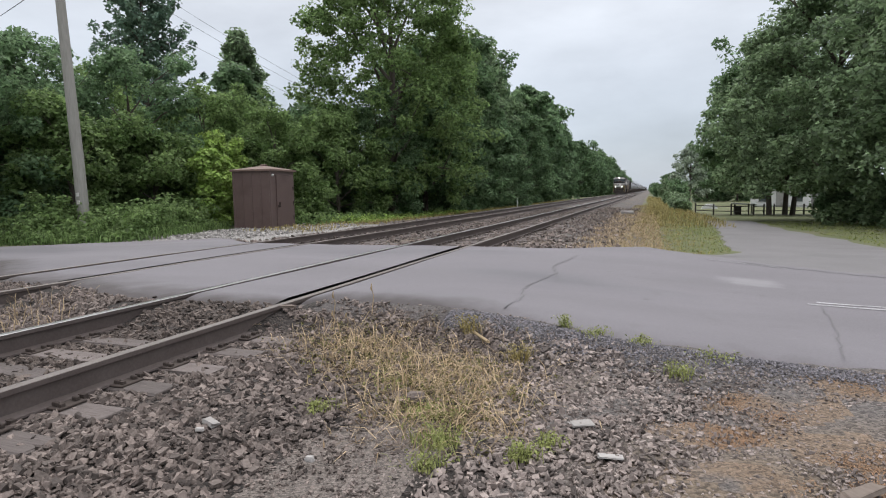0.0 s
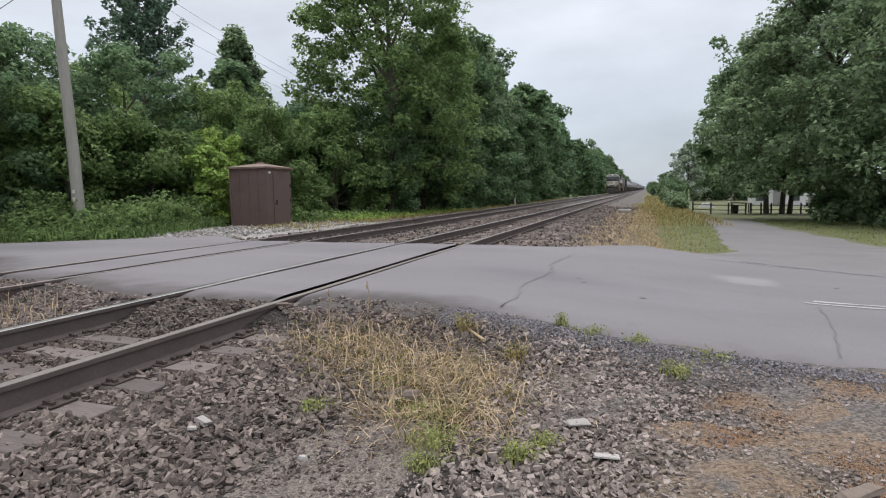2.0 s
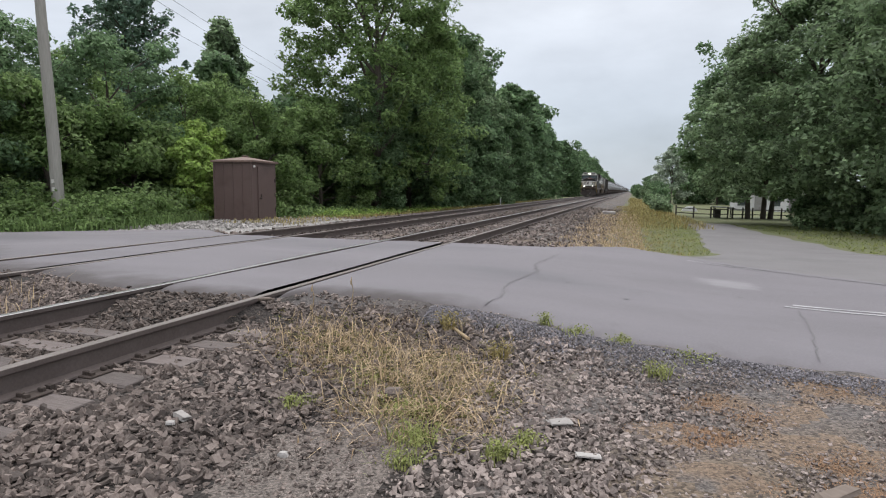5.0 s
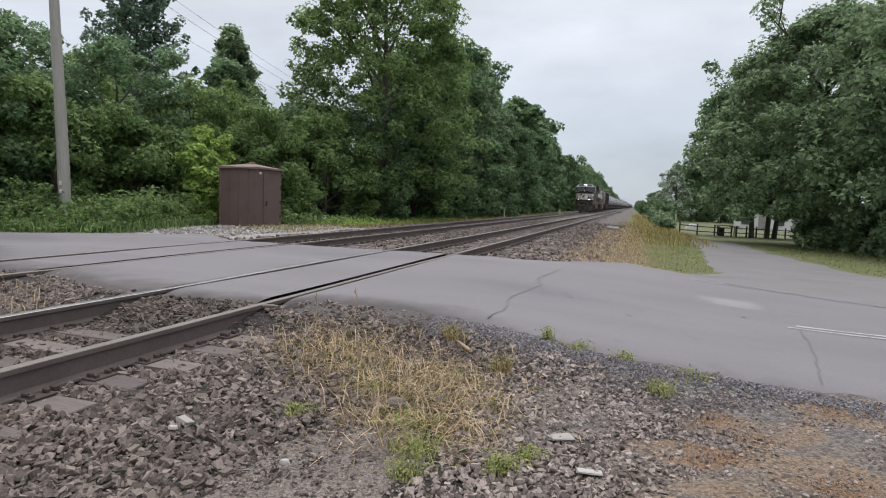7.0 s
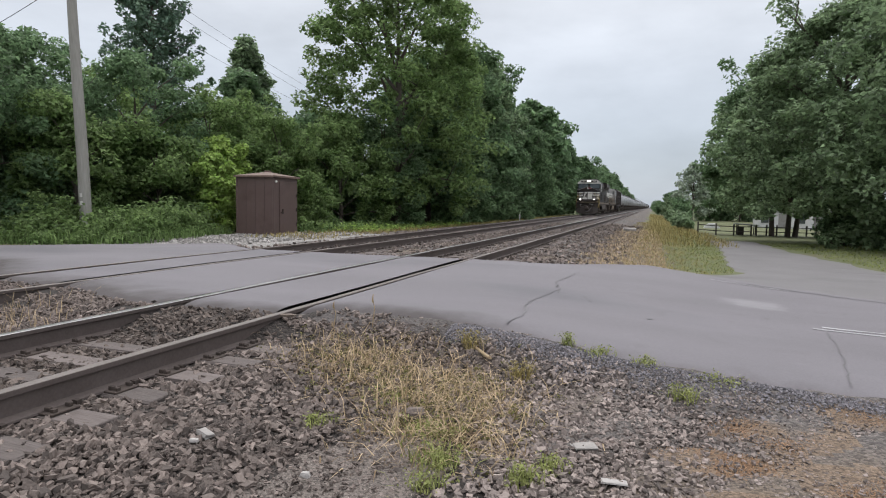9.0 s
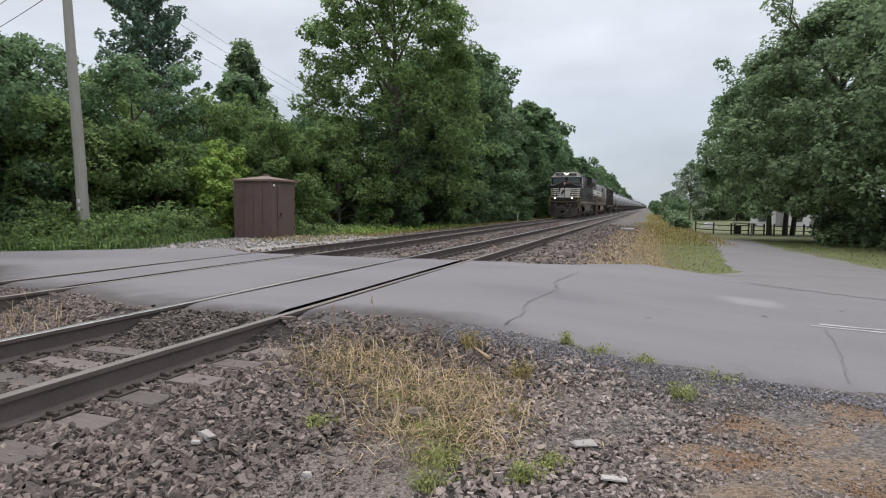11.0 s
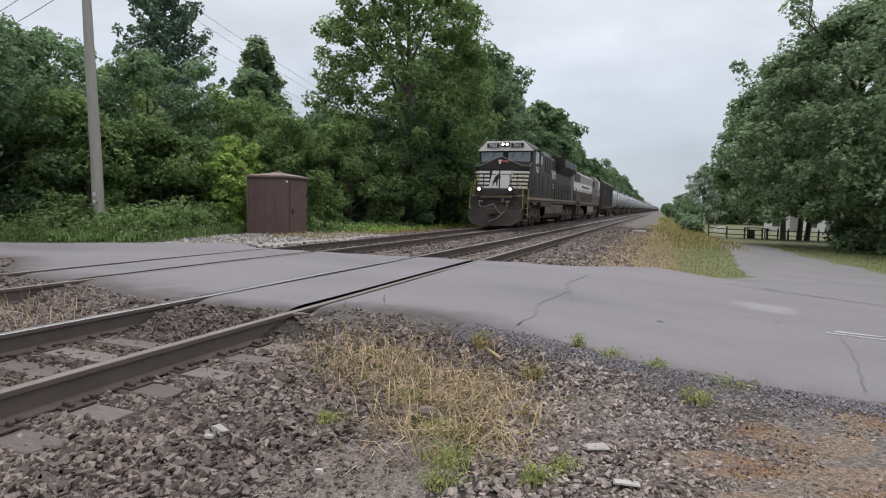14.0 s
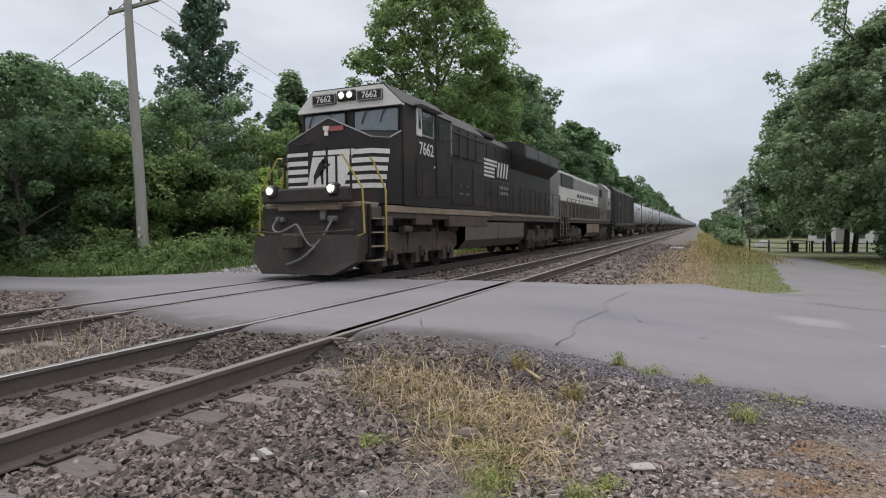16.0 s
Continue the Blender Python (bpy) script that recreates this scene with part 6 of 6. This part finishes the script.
    prism(bm, [(-1.0, 3.6), (1.0, 3.6), (1.55, 4.08), (1.55, 4.62), (1.3, 4.74), (-1.3, 4.74), (-1.55, 4.62), (-1.55, 4.08)], 13.2, 19.8)
    rad = part("radiator_wing", bm, M_BLACK, t, "wide black radiator wing")
    for sx in (-1, 1):
        for k in range(3):
            part("radiator_grille", boxes((sx * 1.56, 14.4 + 2.1 * k, 4.35, 0.04, 1.96, 0.46), bevel=0.01), M_WING, rad)
    part("rear_platform", boxes((0, 20.9, 1.66, 2.8, 0.9, 0.1), bevel=0.02), M_GRIME, t)
    steps(t, 20.5)
    for sx in (-1, 1):
        part("grab_rail", one_tube([(sx * 1.46, 20.45, 2.8), (sx * 1.5, 20.4, 2.0), (sx * 1.5, 20.4, 0.6)], 0.024), M_SILL, t)
        part("grab_rail", one_tube([(sx * 0.9, 21.2, 2.8), (sx * 1.46, 21.15, 2.0), (sx * 1.5, 21.15, 0.6)], 0.024), M_SILL, t)
    part("rear_coupler", boxes((0, 21.5, 0.88, 0.26, 0.7, 0.3), bevel=0.03), M_IRON, t)
    fuel_tank(t, 6.6, 13.4)
    for sx in (-1, 1):
        part("air_reservoir", tube(bmesh.new(), [(sx * 1.1, 5.9, 1.2), (sx * 1.1, 6.0, 1.2), (sx * 1.1, 6.5, 1.2), (sx * 1.1, 6.55, 1.2)], [0.1, 0.2, 0.2, 0.1], 12), M_GRIME, t)
        for y in (1.15, 3.0, 4.9, 14.7, 16.5, 18.3):
            part("sand_pipe", one_tube(flowing([(sx * 1.2, y, 1.4), (sx * 1.25, y + 0.05, 0.9), (sx * 0.95, y + 0.2, 0.25)], 4), 0.022), M_IRON, t)
        for y in (0.95, 20.55):
            part("jacking_pad", boxes((sx * 1.4, y + 0.5, 1.32, 0.24, 0.5, 0.22), bevel=0.02), M_GRIME, t)
        for z in (2.1, 2.5, 2.9, 3.3, 3.7):
            part("grab_iron", one_tube([(sx * 1.53, 5.05, z), (sx * 1.58, 5.05, z), (sx * 1.58, 5.35, z), (sx * 1.53, 5.35, z)], 0.012), M_GRIME, cab)
    for k in range(3):
        part("roof_antenna", boxes((0.5 - 0.5 * k, 3.4 + 0.3 * k, 4.8, 0.14, 0.2, 0.1), bevel=0.03), M_BLACK, cab)
    bm = bmesh.new()
    for k in range(3):
        tube(bm, [(0.25 + 0.12 * k, 7.2, 4.84), (0.25 + 0.12 * k, 6.9, 4.84), (0.25 + 0.12 * k, 6.8, 4.84)], [0.02, 0.03, 0.07], 8)
    box(bm, 0.37, 7.2, 4.76, 0.4, 0.1, 0.2)
    part("air_horn", bm, M_GRIME, eq)
    ax = [(2.1, 3.95, 5.8), (15.6, 17.4, 19.2)]
    for a in ax:
        truck_frame(t, a)
    return t, [wheelset(t, y) for a in ax for y in a]


def second_locomotive():
    t = empty("locomotive", pose(FAR, 0, 0), "second diesel locomotive in worn black, grey and white paint", "locomotive")
    part("underframe", boxes((0, 9.6, 1.5, 2.8, 18.4, 0.26), bevel=0.03), M_GRIME, t)
    for sx in (-1, 1):
        part("side_sill", boxes((sx * 1.41, 9.6, 1.62, 0.06, 17.6, 0.1), bevel=0.01), M_SILL, t)
    bm = bmesh.new()
    prism(bm, [(-0.95, 1.66), (0.95, 1.66), (0.95, 4.2), (0.75, 4.45), (-0.75, 4.45), (-0.95, 4.2)], 0.6, 15.4)
    hood = part("long_hood", bm, M_GREYPAINT, t, "grey and white engine hood")
    for sx in (-1, 1):
        part("white_panel", boxes((sx * 0.965, 7.6, 3.08, 0.02, 13.8, 0.8), bevel=0.005), M_WHITE, hood, "worn white side panel")
        part("dark_panel", boxes((sx * 0.965, 7.9, 2.15, 0.02, 14.4, 0.95), bevel=0.005), M_BLACK, hood)
        part("radiator_grille", boxes((sx * 0.98, 2.9, 3.85, 0.05, 3.4, 0.75), bevel=0.01), M_BLACK, hood)
        hood_doors(hood, sx * 0.98, 5.0, 14.0, 1.72, 2.6, 12, M_BLACK)
        for k in range(7):
            part("lettering_bar", boxes((sx * 1.0, 6.2 + 0.9 * k, 3.15, 0.012, 0.5, 0.2)), M_BLACK, hood, "dark lettering bar")
        side_rail(t, sx * 1.38, 1.0, 15.2, 1.66, 1.1, 13, M_SILL)
        part("grab_rail", one_tube([(sx * 0.9, 0.35, 2.75), (sx * 1.4, 0.4, 2.0), (sx * 1.45, 0.4, 0.6)], 0.026), M_SILL, t)
        part("grab_rail", one_tube([(sx * 1.38, 1.0, 2.75), (sx * 1.45, 0.95, 2.0), (sx * 1.45, 0.95, 0.6)], 0.026), M_SILL, t)
    for y in (3.0, 5.2, 11.0):
        bm = bmesh.new()
        disc(bm, (0, y, 4.36), 0.6, 0.16, "z", 18)
        part("roof_fan", bm, M_GRIME, hood)
    bm = bmesh.new()
    prism(bm, [(-1.5, 1.66), (1.5, 1.66), (1.5, 4.1), (1.0, 4.55), (-1.0, 4.55), (-1.5, 4.1)], 15.4, 17.8)
    cab = part("cab", bm, M_GREYPAINT, t, "pale grey cab")
    for sx in (-1, 1):
        part("window_pane", boxes((sx * 1.505, 16.6, 3.7, 0.03, 1.2, 0.62), bevel=0.01), M_GLASS, cab)
        part("window_pane", boxes((sx * 0.9, 15.39, 3.75, 0.5, 0.03, 0.6), bevel=0.01), M_GLASS, cab)
        part("dark_panel", boxes((sx * 1.505, 16.6, 2.1, 0.02, 2.3, 0.8)), M_BLACK, cab)
        part("stencil_bar", boxes((sx * 1.51, 16.6, 3.0, 0.015, 0.9, 0.26)), M_BLACK, cab, "dark stencil bar")
    part("short_hood", boxes((0, 18.3, 2.6, 2.2, 1.0, 1.85), bevel=0.08), M_GREYPAINT, t)
    steps(t, 0.55)
    steps(t, 18.3)
    for y in (0.3, 19.1):
        part("coupler", boxes((0, y, 0.88, 0.26, 0.8, 0.3), bevel=0.03), M_IRON, t)
    part("pilot_plate", boxes((0, 0.55, 1.05, 2.8, 0.1, 1.1), bevel=0.02), M_GRIME, t)
    fuel_tank(t, 6.6, 11.8, M_SILL)
    ax = [(2.0, 3.7, 5.4), (13.2, 14.9, 16.6)]
    for a in ax:
        truck_frame(t, a)
    return t, [wheelset(t, y) for a in ax for y in a]


def freight_trucks(t, length):
    ws = []
    for yc in (2.4, length - 2.4):
        a = (yc - 0.89, yc + 0.89)
        for sx in (-1, 1):
            bm = bmesh.new()
            prism(bm, [(a[0] - 0.25, 0.45), (a[0] + 0.25, 0.45), (yc - 0.35, 0.22), (yc + 0.35, 0.22), (a[1] - 0.25, 0.45), (a[1] + 0.25, 0.45), (a[1] + 0.2, 0.72), (yc, 0.85), (a[0] - 0.2, 0.72)], sx * 1.05 - 0.07, sx * 1.05 + 0.07, "x")
            part("truck_frame", bm, M_GRIME, t)
        for y in a:
            ws.append(wheelset(t, y, 0.46))
    for y in (0.3, length - 0.3):
        part("coupler", boxes((0, y, 0.88, 0.24, 0.7, 0.28), bevel=0.03), M_IRON, t)
    return ws


def buffer_car(length=17.0):
    t = empty("hopper_car", pose(FAR, 0, 0), "dark brown-black covered hopper car between locomotive and tank cars", "freight car")
    bm = bmesh.new()
    prism(bm, [(-1.1, 1.05), (1.1, 1.05), (1.52, 1.5), (1.52, 4.25), (1.2, 4.6), (-1.2, 4.6), (-1.52, 4.25), (-1.52, 1.5)], 0.7, length - 0.7)
    body = part("body", bm, M_CARBLACK, t)
    for sx in (-1, 1):
        for k in range(15):
            part("rib", boxes((sx * 1.54, 1.1 + k * (length - 2.2) / 14, 2.85, 0.08, 0.09, 2.75), bevel=0.01), M_CARBLACK, body)
        part("side_sill", boxes((sx * 1.5, length / 2, 1.35, 0.12, length - 1.2, 0.26), bevel=0.02), M_CARBLACK, body)
        part("ladder", boxes(*[(sx * 1.58, 0.95, 1.5 + 0.4 * k, 0.03, 0.42, 0.03) for k in range(8)], (sx * 1.58, 0.74, 2.9, 0.03, 0.03, 3.0), (sx * 1.58, 1.16, 2.9, 0.03, 0.03, 3.0)), M_IRON, body)
        part("stencil_bar", boxes((sx * 1.55, 4.2, 3.2, 0.02, 1.4, 0.25)), M_SILL, body, "pale stencil bar")
    part("walkway", boxes((0, length / 2, 4.66, 0.8, length - 2, 0.05)), M_IRON, body)
    return t, freight_trucks(t, length)


def tank_car(length=17.6):
    t = empty("tank_car", pose(FAR, 0, 0), "grey cylindrical tank car with dusty black underframe", "freight car", "tank cars of the train")
    r, zc, a, b = 1.5, 2.72, 0.75, length - 0.75
    ys = [(a, 0.25), (a + 0.1, 0.8), (a + 0.28, 1.15), (a + 0.55, 1.38), (a + 0.85, r), (length / 2, r + 0.01), (b - 0.85, r), (b - 0.55, 1.38), (b - 0.28, 1.15), (b - 0.1, 0.8), (b, 0.25)]
    bm = tube(bmesh.new(), [(0, y, zc) for y, q in ys], [q for y, q in ys], 32)
    for f in bm.faces:
        f.smooth = len(f.verts) == 4
    shell = part("tank", bm, M_TANKCAR, t)
    for y in (2.4, 5.0, length - 5.0, length - 2.4):
        bm = tube(bmesh.new(), [(0, y - 0.05, zc), (0, y + 0.05, zc)], r + 0.018, 32)
        part("band", bm, M_CARBLACK if y in (2.4, length - 2.4) else M_TANKCAR, shell)
    bm = bmesh.new()
    disc(bm, (0, length / 2, zc + r + 0.15), 0.5, 0.5, "z", 16)
    part("manway", bm, M_TANKCAR, shell)
    part("platform", boxes((0, length / 2, zc + r + 0.03, 2.2, 2.6, 0.05)), M_IRON, shell)
    for sx in (-1, 1):
        for q in (-1.25, 1.25):
            part("platform_post", boxes((sx * 1.08, length / 2 + q, zc + r + 0.5, 0.04, 0.04, 0.95)), M_IRON, shell)
        part("platform_rail", boxes((sx * 1.08, length / 2, zc + r + 0.97, 0.04, 2.54, 0.04)), M_IRON, shell)
        part("ladder", boxes(*[(sx * 1.5, length / 2, 1.3 + 0.35 * k, 0.04, 0.44, 0.03) for k in range(9)], (sx * 1.5, length / 2 - 0.22, 2.7, 0.04, 0.03, 3.0), (sx * 1.5, length / 2 + 0.22, 2.7, 0.04, 0.03, 3.0)), M_IRON, t)
        for y in (2.4, length - 2.4):
            part("bolster", boxes((sx * 0.85, y, 1.35, 0.6, 0.5, 0.6), bevel=0.05), M_GRIME, t)
        part("stencil_bar", boxes((sx * 1.46, 5.8, 3.2, 0.05, 1.5, 0.2)), M_CARBLACK, shell, "dark stencil bar")
    part("centre_sill", boxes((0, length / 2, 1.05, 0.7, length - 0.8, 0.35), (0, 0.75, 1.2, 2.7, 0.9, 0.16), (0, length - 0.75, 1.2, 2.7, 0.9, 0.16), bevel=0.02), M_GRIME, t)
    return t, freight_trucks(t, length)


lead, lead_wheels = lead_locomotive()
second, second_wheels = second_locomotive()
hopper, hopper_wheels = buffer_car()
tank, tank_wheels = tank_car()
consist = [(lead, 0.0), (second, 21.8), (hopper, 41.3), (tank, 58.6)]
for k in range(1, 62):
    consist.append((copy_thing(tank, pose(FAR, 58.6 + 17.9 * k, 0)), 58.6 + 17.9 * k))


def place_at(t):
    for (t0, y0), (t1, y1) in zip(TRAIN, TRAIN[1:]):
        if t <= t1:
            return y0 + (y1 - y0) * (t - t0) / (t1 - t0)
    return TRAIN[-1][1]


def motions():
    for thing, y0 in consist:
        walk(thing, [(t, pose(FAR, y + y0, 0)) for t, y in TRAIN])
    ticks = [2 * k / FPS for k in range(241)]
    for ws in lead_wheels + second_wheels:
        x, y, z = ws.location
        walk(ws, [(t, pose(x, y, z, math.degrees((TRAIN[0][1] - place_at(t)) / WHEEL) % 360)) for t in ticks])


motions()
